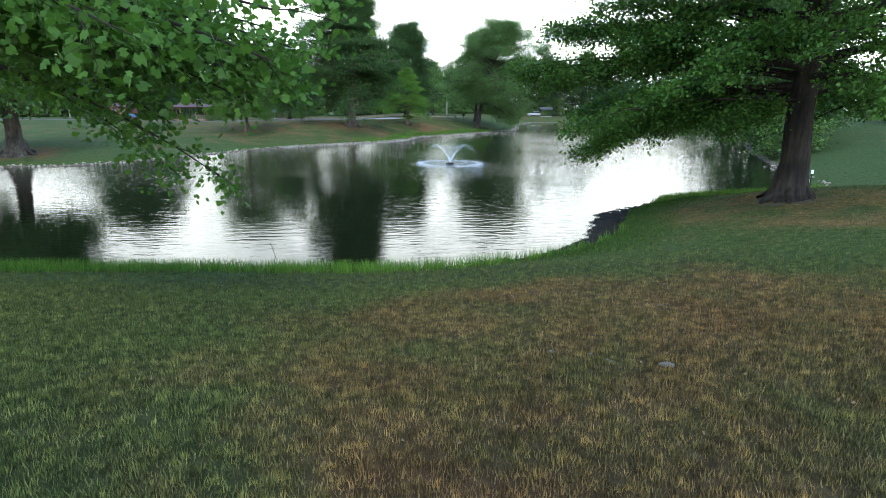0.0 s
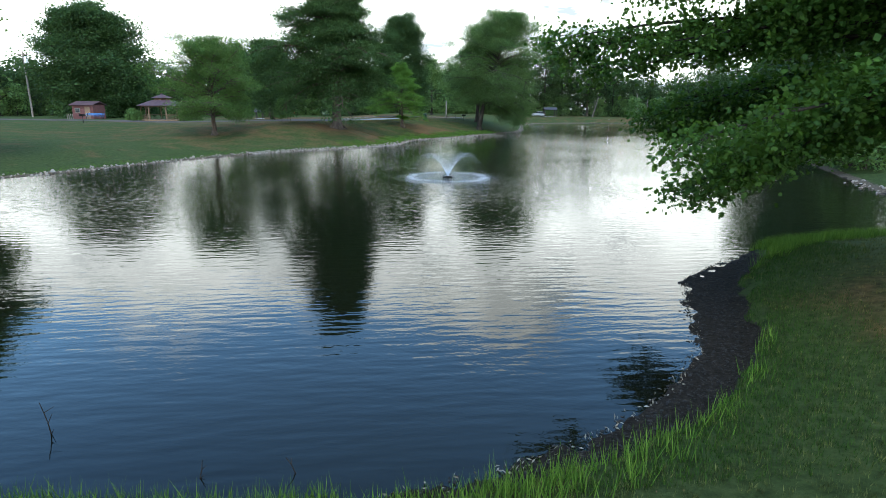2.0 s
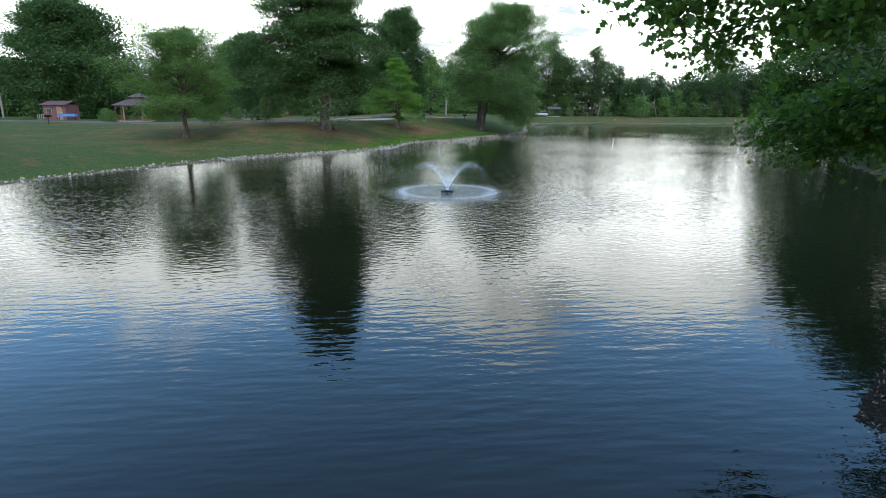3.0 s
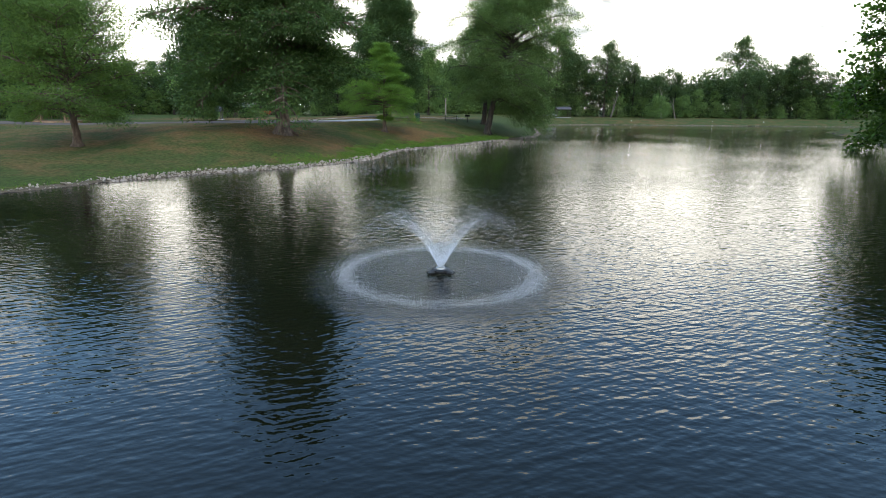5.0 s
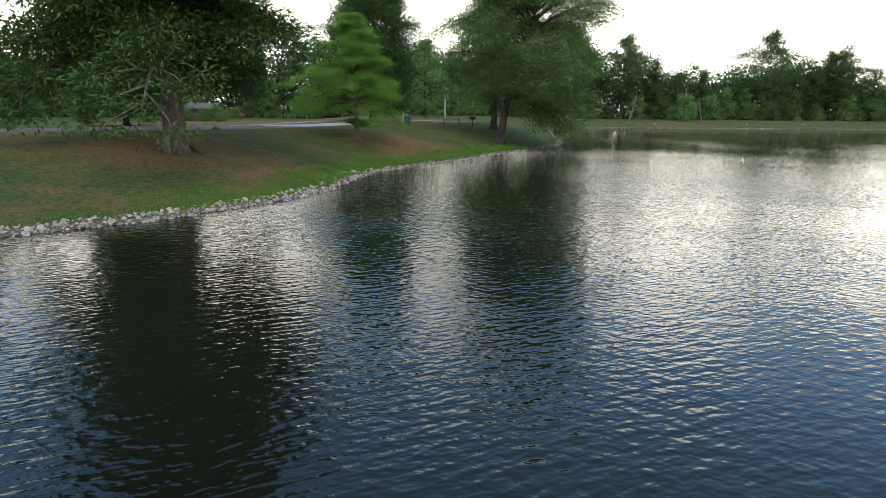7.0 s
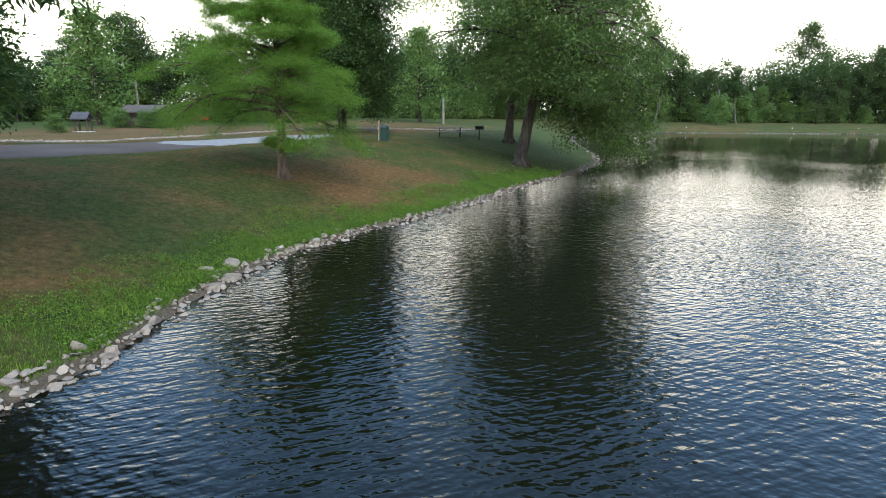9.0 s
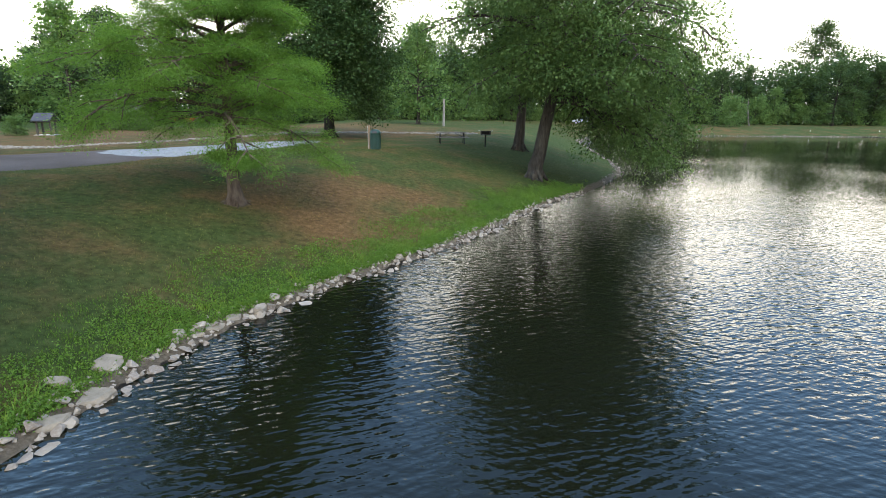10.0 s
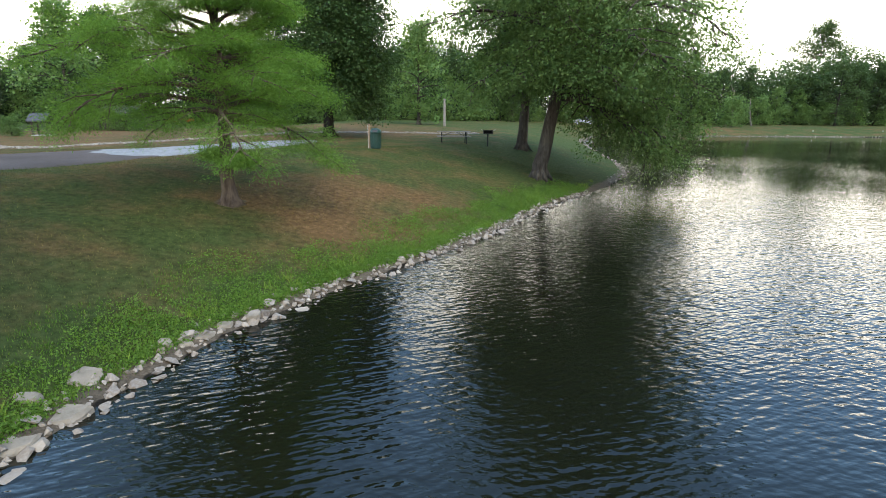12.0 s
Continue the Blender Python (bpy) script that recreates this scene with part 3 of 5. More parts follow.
def tree(name, at, label, height, trunk_r, crown, limbs, leaf, bark, leaf_m, seed, first=0.25, leader=1.0, lean=(0, 0), rise=(0.1, 0.9), droop=0.25,
         flare=1.5, twigs=6, depth=2, stem_sides=14, only=None, hang_down=0.0, group="", sprig=None, wander=0.10, low=0, skew=None, extra=(), lobed=False, rag=(0.78, 1.12), outer=None, boughs=(), bough_twigs=10):
    """A tree. crown(u): the reach of the limbs at the share u of the crown's height; leaf: (per clump, clump size, leaf size, aspect, flatness)."""
    rng, nrng = random.Random(seed), np.random.RandomState(seed)
    wood = Wood()
    top = height * leader
    steps = 12
    line = [Vector((lean[0] * (i / steps) ** 1.3 + rng.gauss(0, 0.02) * top * 0.12 * (i > 0), lean[1] * (i / steps) ** 1.3 + rng.gauss(0, 0.02) * top * 0.12 * (i > 0),
                    top * i / steps)) for i in range(steps + 1)]
    foot = [Vector((0, 0, -0.4)), Vector((0, 0, 0.0)), Vector((0, 0, trunk_r * 0.6)), Vector((0, 0, trunk_r * 1.8))]
    radii = [trunk_r * flare * 1.15, trunk_r * flare, trunk_r * (1 + (flare - 1) * 0.45), trunk_r * 1.04]
    radii += [trunk_r * (1 - 0.93 * (i / steps)) for i in range(1, steps + 1)]
    wood.tube(foot + line[1:], radii, stem_sides)
    # buttress roots
    for k in range(6):
        a = 6.2832 * k / 6 + rng.uniform(-0.3, 0.3)
        out = Vector((math.cos(a), math.sin(a), 0))
        wood.tube([out * trunk_r * 0.5 + Vector((0, 0, trunk_r * 1.5)), out * trunk_r * 1.15 + Vector((0, 0, trunk_r * 0.45)), out * trunk_r * (flare + 0.75) - Vector((0, 0, 0.12))],
                  [trunk_r * 0.42, trunk_r * 0.34, trunk_r * 0.12], 6)

    def stem(u):
        k = min(max(u * steps, 0), steps - 1e-6)
        i = int(k)
        return line[i].lerp(line[i + 1], k - i)
    anchors, ways = [], []
    for i in range(limbs + len(extra)):
        q = min((i + rng.uniform(0.1, 0.9)) / limbs, 1.0)
        az = i * 2.39996 + rng.uniform(-0.35, 0.35)
        if i < limbs and only and not only(az % 6.2832, q):
            continue
        u = first + (1 - first) * q
        reach = crown(q) * rng.uniform(*rag) * (skew(az % 6.2832) if skew else 1)
        el = rise[0] + (rise[1] - rise[0]) * q + rng.uniform(-0.12, 0.12)
        sink = droop
        if i >= limbs:
            u, az, reach, el, sink = extra[i - limbs]
        base = stem(min(u * 0.97, 0.985))
        way = Vector((math.cos(az) * math.cos(el), math.sin(az) * math.cos(el), math.sin(el)))
        r = max(0.012, min(trunk_r * 0.42, trunk_r * (1 - 0.9 * u) * 0.62 + 0.01, reach * 0.03))
        pts = bend(base, way, reach, 6, rng, sink, wander)
        wood.tube(pts, [r * (1 - 0.88 * k / 6) for k in range(7)], 6)
        for j in range(twigs):
            t = 0.22 + 0.78 * (j + rng.random()) / twigs
            k = min(int(t * 6), 5)
            p = pts[k].lerp(pts[k + 1], t * 6 - k)
            d = (pts[k + 1] - pts[k]).normalized()
            sidew = d.cross(Vector((0, 0, 1))).normalized() * (1 if j % 2 else -1)
            w2 = (d * 0.7 + sidew * rng.uniform(0.5, 1.1) + Vector((0, 0, rng.uniform(-0.25, 0.4)))).normalized()
            l2 = reach * rng.uniform(0.22, 0.42) * (1.15 - 0.55 * t)
            tw = bend(p, w2, l2, 3, rng, droop * 0.8, wander * 1.3)
            wood.tube(tw, [r * 0.34 * (1 - 0.8 * m / 3) + 0.003 for m in range(4)], 4)
            for m in range(3 if depth == 0 else 1, 4):
                anchors.append(tw[m]), ways.append((tw[m] - tw[m - 1]).normalized())
                if depth > 1:
                    for _ in range(2):
                        w3 = (w2 + Vector((rng.gauss(0, 0.7), rng.gauss(0, 0.7), rng.gauss(0, 0.45)))).normalized()
                        end = tw[m] + w3 * l2 * rng.uniform(0.18, 0.4)
                        anchors.append(end), ways.append(w3)
                        if depth > 2:
                            wood.tube([tw[m], end], [0.006, 0.003], 3)
        if depth == 0:
            for k in (2, 3, 4, 5):
                anchors.append(pts[k] + Vector((rng.gauss(0, 0.3), rng.gauss(0, 0.3), rng.uniform(0, 0.5)))), ways.append(way)
        anchors.append(pts[-1]), ways.append((pts[-1] - pts[-2]).normalized())
    # boughs that arch out to a named place
    split = len(anchors)
    ground = on_land(*at) + low if low is not None else 0.0
    for i, (u, end, lift) in enumerate(boughs + boughs):
        spread_out = 0.45 * (i >= len(boughs))
        a, c = stem(u), Vector(end) - Vector((*at, ground)) + Vector((rng.gauss(0, spread_out), rng.gauss(0, spread_out), abs(rng.gauss(0, spread_out))))
        mid = a.lerp(c, 0.55) + Vector((rng.gauss(0, 0.25), rng.gauss(0, 0.25), lift))
        pts = [a.lerp(mid, k / 8).lerp(mid.lerp(c, k / 8), k / 8) for k in range(9)]
        length = (c - a).length
        r = min(trunk_r * 0.3, length * 0.0075)
        wood.tube(pts, [r * (1 - 0.9 * k / 8) + 0.004 for k in range(9)], 6)
        for j in range(bough_twigs):
            t = 0.42 + 0.58 * (j + rng.random()) / bough_twigs
            k = min(int(t * 8), 7)
            p = pts[k].lerp(pts[k + 1], t * 8 - k)
            d = (pts[k + 1] - pts[k]).normalized()
            w2 = (d * 0.8 + d.cross(Vector((0, 0, 1))).normalized() * rng.uniform(0.4, 1.0) * (1 if j % 2 else -1) + Vector((0, 0, rng.uniform(-0.35, 0.3)))).normalized()
            tw = bend(p, w2, rng.uniform(0.4, 0.95) * (1.25 - 0.6 * t), 3, rng, 0.25, 0.15)
            wood.tube(tw, [0.011, 0.008, 0.005, 0.003], 4)
            for m in range(1, 4):
                anchors.append(tw[m]), ways.append((tw[m] - tw[m - 1]).normalized())
                w3 = (w2 + Vector((rng.gauss(0, 0.7), rng.gauss(0, 0.7), rng.gauss(-0.15, 0.4)))).normalized()
                e = tw[m] + w3 * rng.uniform(0.12, 0.3)
                wood.tube([tw[m], e], [0.005, 0.003], 3)
                anchors.append(e), ways.append(w3)
        anchors.append(pts[-1]), ways.append((pts[-1] - pts[-2]).normalized())
    for k in range(4):
        anchors.append(stem(0.9 + 0.033 * k)), ways.append(Vector((0, 0, 1)))
    per, clump, size, aspect, flat = leaf
    ob = thing(name, (*at, 0 if low is None else on_land(*at) + low), label, "tree", group=group)
    hang("trunk", mesh_from("trunk", wood.v, wood.f, bark, True), ob)
    if outer:
        per2, clump2, size2, aspect2, leaf2 = outer
        quads = leaves([tuple(a) for a in anchors[split:]], [tuple(w) for w in ways[split:]], per2, clump2, size2, aspect2, nrng, flat, hang_down, 0.8, True)
        hang("hanging_foliage", mesh_quads("hanging_foliage", quads, leaf2), ob, "brighter lobed leaves on the outer limbs")
        anchors, ways = anchors[:split], ways[:split]
    quads = leaves([tuple(a) for a in anchors], [tuple(w) for w in ways], per, clump, size, aspect, nrng, flat, hang_down, 0.8, lobed)
    hang("crown", mesh_quads("crown", quads, leaf_m), ob)
    return ob


def egg(radius, belly=0.35, tip=0.25, foot=0.6):
    """A crown's reach: foot at the bottom, widest at belly, drawn in to tip."""
    return lambda q: radius * float(np.interp(q, [0, belly, 0.75, 1], [foot, 1.0, 0.72, tip]))


def cone(radius, tip=0.10, foot=0.8):
    return lambda q: radius * float(np.interp(q, [0, 0.12, 0.45, 1], [foot, 1.0, 0.58 + tip * 0.4, tip]))


# the oak on the near point, its limbs low over the water
tree("oak_tree", (10.9, 18.4), "broad old oak with low drooping limbs at the water", 15, 0.46, egg(7.8, 0.36, 0.42, 0.88), 72, (30, 0.18, 0.11, 0.85, 0.8),
     BARK_DARK, LEAF_SHADE, 11, skew=lambda az: float(np.interp(az, [0, 1.0, 1.5, 2.5, 3.0, 3.6, 4.4, 5.2, 6.2832], [1, 0.95, 0.76, 0.74, 0.74, 0.64, 0.7, 0.85, 1])),
     first=0.235, rise=(0.10, 1.05), droop=0.19, flare=1.55, twigs=9, depth=3, stem_sides=20, outer=(23, 0.18, 0.084, 1.1, LEAF_LIMB),
     bough_twigs=12,
     boughs=((0.32, (6.4, 22.2, 7.2), 0.6), (0.28, (5.6, 20.4, 6.3), 0.7), (0.34, (4.8, 21.0, 7.6), 0.7), (0.30, (4.2, 22.4, 6.9), 0.8), (0.20, (3.9, 18.9, 2.75), 1.3), (0.20, (4.6, 18.7, 3.3), 1.0), (0.21, (5.2, 20.3, 3.0), 1.1), (0.23, (5.1, 24.6, 3.9), 1.0), (0.22, (5.8, 24.8, 3.5), 1.0),
             (0.26, (2.5, 22.5, 5.4), 1.0), (0.26, (3.2, 23.0, 5.1), 1.0), (0.25, (3.6, 21.6, 5.0), 0.9), (0.20, (8.4, 25.0, 3.0), 0.9), (0.22, (6.6, 24.4, 4.0), 0.8),
             (0.21, (7.8, 17.0, 3.75), 0.5), (0.27, (7.1, 21.3, 5.6), 0.5), (0.30, (3.4, 21.4, 7.0), 0.8), (0.22, (6.2, 18.8, 4.5), 0.6), (0.21, (11.2, 26.2, 3.5), 0.7),
             (0.21, (9.2, 23.4, 3.8), 0.5)))
# the tree beside the camera's start, whose outer limbs hang into view
tree("shade_tree", (-10.2, 8.0), "leafy shade tree with limbs hanging over the lawn", 13, 0.40, egg(7.2, 0.3, 0.40, 0.95), 84, (8, 0.17, 0.092, 1.1, 0.8),
     BARK_DARK, LEAF_OAK, 23, first=0.44, rise=(0.12, 1.0), droop=0.06, twigs=8, depth=2, lobed=True,
     only=lambda az, q: q > 0.2 or abs((az - 0.1 + 3.1416) % 6.2832 - 3.1416) > 1.3,
     skew=lambda az: float(np.interp(az, [0, 0.15, 0.35, 0.8, 1.6, 3.0, 5.6, 6.1, 6.2832], [0.96, 0.92, 0.82, 0.7, 0.6, 0.6, 0.72, 0.98, 0.96])),
     bough_twigs=11,
     boughs=((0.29, (-4.15, 9.3, 2.95), 1.6), (0.31, (-5.0, 9.0, 4.0), 1.1), (0.31, (-3.5, 8.9, 4.2), 1.1), (0.32, (-2.2, 5.6, 4.6), 1.1), (0.33, (-2.9, 8.9, 4.75), 0.9),
             (0.35, (-2.05, 5.3, 5.0), 0.8), (0.33, (-4.4, 6.5, 5.2), 0.6), (0.36, (-3.8, 9.5, 5.5), 0.6), (0.35, (-5.0, 9.6, 5.6), 0.5), (0.36, (-2.2, 6.8, 5.6), 0.7),
             (0.32, (-4.4, 8.3, 4.7), 0.8), (0.31, (-3.5, 8.4, 4.6), 0.9), (0.32, (-3.2, 9.3, 4.9), 1.0), (0.31, (-4.5, 9.6, 4.6), 1.0)))
# left bank
tree("big_cypress", (-12.7, 75.2), "tall mature cypress with layered dark boughs", 21, 0.52, cone(8.6, 0.16, 1.0), 108, (130, 0.56, 0.28, 0.26, 0.34),
     BARK_RED, LEAF_CYP, 31, first=0.215, rise=(0.02, 0.75), droop=0.21, flare=1.5, twigs=12, depth=0, stem_sides=20, rag=(0.6, 1.2),
     skew=lambda az: float(np.interp(az, [0, 0.3, 1.5, 2.2, 3.9, 4.4, 5.2, 6.2832], [0.82, 0.66, 0.72, 1.05, 1.0, 0.72, 0.72, 0.82])))
tree("young_cypress", (-6.2, 89.5), "young bright green bald cypress on dry grass", 8.5, 0.21, cone(4.2, 0.12, 0.95), 58, (84, 0.20, 0.082, 0.20, 0.42),
     BARK_RED, LEAF_LIME, 37, first=0.30, rise=(0.16, 0.85), droop=0.20, flare=1.7, twigs=9, depth=2, hang_down=0.35, skew=lambda az: 1 + 0.22 * math.cos(az - 3.6),
     extra=tuple((0.15 + 0.01 * (k % 3), 1.3 * k, 0.5, 0.2, 0.1) for k in range(3)))
tree("sapling", (-20.9, 81.6), "thin young sapling with a narrow light green crown", 2.6, 0.03, egg(0.5, 0.4, 0.4, 0.8), 22, (8, 0.14, 0.12, 0.5, 1.0), BARK, LEAF_PALE, 38,
     first=0.2, rise=(0.6, 1.2), twigs=4, flare=1.2)
tree("bank_cypress", (-23.6, 66.7), "mid-sized cypress with loose green crown on lawn", 8.2, 0.24, egg(5.2, 0.22, 0.12, 0.85), 58, (80, 0.36, 0.20, 0.24, 0.55),
     BARK_RED, LEAF_SOFT, 41, first=0.22, rise=(0.14, 1.1), droop=0.08, twigs=10, depth=0, rag=(0.55, 1.3),
     extra=((0.7, 0.2, 2.6, 1.25, 0.0), (0.68, 3.4, 2.8, 1.2, 0.0), (0.72, 2.2, 2.2, 1.3, 0.0), (0.66, 5.4, 2.6, 1.1, 0.0)))
tree("waterside_tree", (5.5, 103.2), "large grey-barked tree leaning over the stony bank", 16.4, 0.40, egg(8.3, 0.5, 0.40, 0.75), 78, (150, 0.50, 0.165, 0.5, 0.65),
     BARK, LEAF_WIL, 43, first=0.36, lean=(4.6, 1.5), rise=(0.05, 1.15), droop=0.26, flare=1.15, twigs=11, hang_down=0.5, depth=0,
     extra=((0.36, -1.6, 4.4, 0.08, 0.24), (0.38, -2.2, 4.6, 0.10, 0.24), (0.37, -1.9, 4.0, 0.0, 0.24), (0.36, -0.9, 5.0, 0.0, 0.26), (0.28, 0.0, 7.2, -0.05, 0.26),
            (0.31, 0.35, 7.0, 0.0, 0.28), (0.27, -0.25, 6.2, -0.12, 0.22), (0.34, -0.1, 7.4, 0.0, 0.26), (0.30, 0.0, 7.0, 0.10, 0.34), (0.30, 0.7, 6.8, 0.10, 0.34),
            (0.27, 0.05, 6.2, 0.0, 0.36), (0.27, 0.75, 6.0, 0.0, 0.36), (0.57, -0.4, 7.0, 0.45, 0.1), (0.71, 3.3, 6.6, 0.75, 0.0), (0.67, 3.7, 6.4, 0.6, 0.02)), rag=(0.6, 1.22))
tree("leaning_trunk_tree", (5.6, 111.5), "second grey-barked tree standing behind the waterside tree", 14.5, 0.36, egg(5.5, 0.45, 0.35, 0.6), 44, (70, 0.55, 0.25, 0.5, 0.65),
     BARK, LEAF_WIL, 44, first=0.34, lean=(1.0, 1.0), rise=(0.1, 1.15), droop=0.2, flare=1.3, twigs=8, hang_down=0.4, depth=0)
tree("dark_oak", (-8.2, 114.4), "dense dark green oak on the far lawn", 16.0, 0.38, egg(5.1, 0.45, 0.5, 0.8), 56, (230, 0.62, 0.175, 0.65, 0.7),
     BARK_DARK, LEAF_DARK, 47, first=0.22, lean=(0.6, 0), rise=(0.0, 1.1), droop=0.22, twigs=9, depth=0)
tree("shore_oak", (-33.0, 42.8), "old oak with flared trunk beside the stones", 12, 0.62, egg(4.8, 0.4, 0.35, 0.8), 50, (70, 0.55, 0.30, 0.7, 0.7),
     BARK, LEAF_WIL, 53, first=0.32, rise=(0.15, 1.1), droop=0.22, twigs=9, flare=1.9, depth=0)
tree("gazebo_oak", (-58.5, 108), "very large dark oak behind the gazebo", 15.0, 0.7, egg(9.0, 0.42, 0.45, 0.85), 84, (130, 0.85, 0.30, 0.75, 0.65),
     BARK_DARK, LEAF_DARK, 59, skew=lambda az: 1 + 0.12 * math.cos(az), first=0.16, lean=(-2.6, 0), rise=(0.0, 1.05), droop=0.16, twigs=9, depth=0)

# woodland: six trees, repeated
WOODS = [
    tree("woodland_tree", (-58, 176), "tall woodland tree at the park's edge", 18, 0.32, egg(5.6, 0.4, 0.3, 0.75), 28, (15, 0.62, 0.42, 0.6, 0.8), BARK_DARK, LEAF_WOOD, 61, first=0.12, rise=(0.0, 1.15), twigs=5, depth=1, group="woodland trees", rag=(0.6, 1.3)),
    tree("woodland_tree", (-20, 178), "tall woodland tree at the park's edge", 21, 0.35, egg(5.2, 0.5, 0.3, 0.7), 28, (15, 0.62, 0.42, 0.6, 0.8), BARK_DARK, LEAF_DARK, 67, first=0.14, rise=(0.1, 1.2), twigs=5, depth=1, group="woodland trees", rag=(0.6, 1.3)),
    tree("woodland_tree", (-3.4, 152), "pale green woodland tree at the park's edge", 12.5, 0.26, egg(4.2, 0.35, 0.25, 0.7), 28, (15, 0.55, 0.38, 0.6, 0.8), BARK, LEAF_PALE, 71, first=0.12, rise=(0.1, 1.2), twigs=5, depth=1, group="woodland trees", rag=(0.6, 1.3)),
    tree("woodland_tree", (14, 190), "tall woodland tree at the park's edge", 19, 0.34, egg(6.2, 0.45, 0.35, 0.8), 28, (15, 0.62, 0.42, 0.6, 0.8), BARK_DARK, LEAF_WOOD, 73, first=0.10, rise=(0.0, 1.1), twigs=5, depth=1, group="woodland trees", rag=(0.6, 1.3)),
    tree("woodland_tree", (101, 231), "tall open-crowned woodland tree across the pond", 24, 0.4, egg(7.0, 0.55, 0.5, 0.45), 30, (32, 0.75, 0.44, 0.6, 0.8), BARK, LEAF_WOOD, 79, first=0.25, rise=(0.2, 1.1), twigs=5, depth=1, group="woodland trees", rag=(0.6, 1.3)),
]
BUSH = tree("woodland_shrub", (60, 192), "low green shrub at the wood's edge", 5.0, 0.10, egg(3.4, 0.3, 0.5, 0.95), 20, (12, 0.42, 0.34, 0.6, 0.9), BARK, LEAF_PALE, 83, first=0.06, rise=(0.05, 1.2), twigs=5, depth=1, group="woodland shrubs", rag=(0.6, 1.3))


def plant_woods():
    rng = random.Random(5)
    edge = [(-150, 90), (-108, 112), (-86, 130), (-72, 162), (-48, 176), (-26, 174), (-10, 172), (2, 177), (12, 188), (22, 206), (40, 207), (60, 204),
            (90, 205), (125, 205), (160, 200), (185, 170), (150, 140), (110, 120), (92, 112), (72, 92), (62, 70), (66, 50)]
    p = np.array(edge, float)
    s = np.concatenate([[0], np.cumsum(np.hypot(*np.diff(p, axis=0).T))])
    for row, (back, gap) in enumerate(((2, 7.0), (8, 14.0))):
        k = rng.uniform(0, 4)
        while k < s[-1]:
            i = min(int(np.searchsorted(s, k, "right")) - 1, len(p) - 2)
            a, b = p[i], p[i + 1]
            f = (k - s[i]) / (s[i + 1] - s[i])
            d = (b - a) / np.hypot(*(b - a))
            out = np.array([-d[1], d[0]])
            q = a + (b - a) * f + out * (back + rng.uniform(-2.5, 2.5))
            k += gap * rng.uniform(0.75, 1.3)
            if shore_distance(np.array([q[0]]), np.array([q[1]]))[0] < 9:
                continue
            src = WOODS[rng.choice([0, 0, 1, 1, 3, 3, 4, 2])]
            sc = rng.uniform(0.72, 1.0) * (1.0 if row < 2 else 1.08)
            sc *= float(np.interp(q[0], [-80, -68, -52, -30, -12, 10, 22, 30, 46, 58, 68, 82, 92, 105, 118], [0.58, 0.62, 0.82, 0.78, 0.66, 0.70, 0.92, 1.05, 1.05, 0.82, 0.66, 0.68, 0.85, 0.92, 0.72]))
            copy_thing(src, pose(q[0], q[1], on_land(*q), 0, 0, rng.uniform(0, 360)) @ Matrix.Diagonal((sc * rng.uniform(0.9, 1.15), sc * rng.uniform(0.9, 1.15), sc, 1)))
    k = 3.0
    while k < s[-1]:
        i = min(int(np.searchsorted(s, k, "right")) - 1, len(p) - 2)
        a, b = p[i], p[i + 1]
        d = (b - a) / np.hypot(*(b - a))
        q = a + (b - a) * (k - s[i]) / (s[i + 1] - s[i]) - np.array([-d[1], d[0]]) * rng.uniform(-3.5, 0.5)
        k += rng.uniform(4.5, 8.5)
        if shore_distance(np.array([q[0]]), np.array([q[1]]))[0] < 6:
            continue
        sc = rng.uniform(0.55, 1.05)
        copy_thing(BUSH, pose(q[0], q[1], on_land(*q), 0, 0, rng.uniform(0, 360)) @ Matrix.Diagonal((sc * 1.15, sc * 1.15, sc, 1)))


    # the depth of the wood behind its edge: one mass of foliage with an uneven top, and the thicket under it
    nr = np.random.RandomState(6)

    step = np.diff(p, axis=0) / np.hypot(*np.diff(p, axis=0).T)[:, None]
    side = np.stack([-step[:, 1], step[:, 0]], 1)
    corner = np.concatenate([side[:1], (side[1:] + side[:-1]) / 2, side[-1:]])      # outward at each bend of the edge

    def mass(n, near, deep, low, power, size):
        n //= 36                     # foliage gathers in boughs
        k = np.where(nr.uniform(0, 1, n) < 0.84, nr.uniform(0, s[13], n), nr.uniform(s[13], s[-1], n))
        i = np.clip(np.searchsorted(s, k, "right") - 1, 0, len(p) - 2)
        f = ((k - s[i]) / (s[i + 1] - s[i]))[:, None]
        out = corner[i] * (1 - f) + corner[i + 1] * f
        q = p[i] + (p[i + 1] - p[i]) * f + out / np.linalg.norm(out, axis=1, keepdims=True) * nr.uniform(near, deep, n)[:, None]
        lift = np.interp(q[:, 0], [-80, -70, -52, -30, -12, 8, 25, 35, 46, 58, 68, 82, 92, 105, 118], [0.66, 0.70, 0.96, 0.88, 0.76, 0.80, 1.08, 1.16, 1.15, 0.90, 0.72, 0.74, 0.92, 1.0, 0.78])
        crest = (15.2 + 2.2 * np.sin(k * 0.42) + 1.6 * np.sin(k * 0.97 + 1) + 1.0 * np.sin(k * 2.3 + 2) + nr.normal(0, 0.7, n)) * lift * low
        z = land(q[:, 0], q[:, 1]) + crest * nr.uniform(0.01, 1, n) ** power
        keep = shore_distance(q[:, 0], q[:, 1]) > 9
        return leaves(np.stack([q[:, 0], q[:, 1], z], 1)[keep], np.zeros((int(keep.sum()), 3)), 36, 1.05, size, 0.75, nr, 0.75)
    tagged(new("far_woods", mesh_quads("far_woods", mass(330000, 4, 20, 1.0, 0.60, 0.54), LEAF_WOOD)), "dense green woodland closing the park", "woods", kind="stuff")
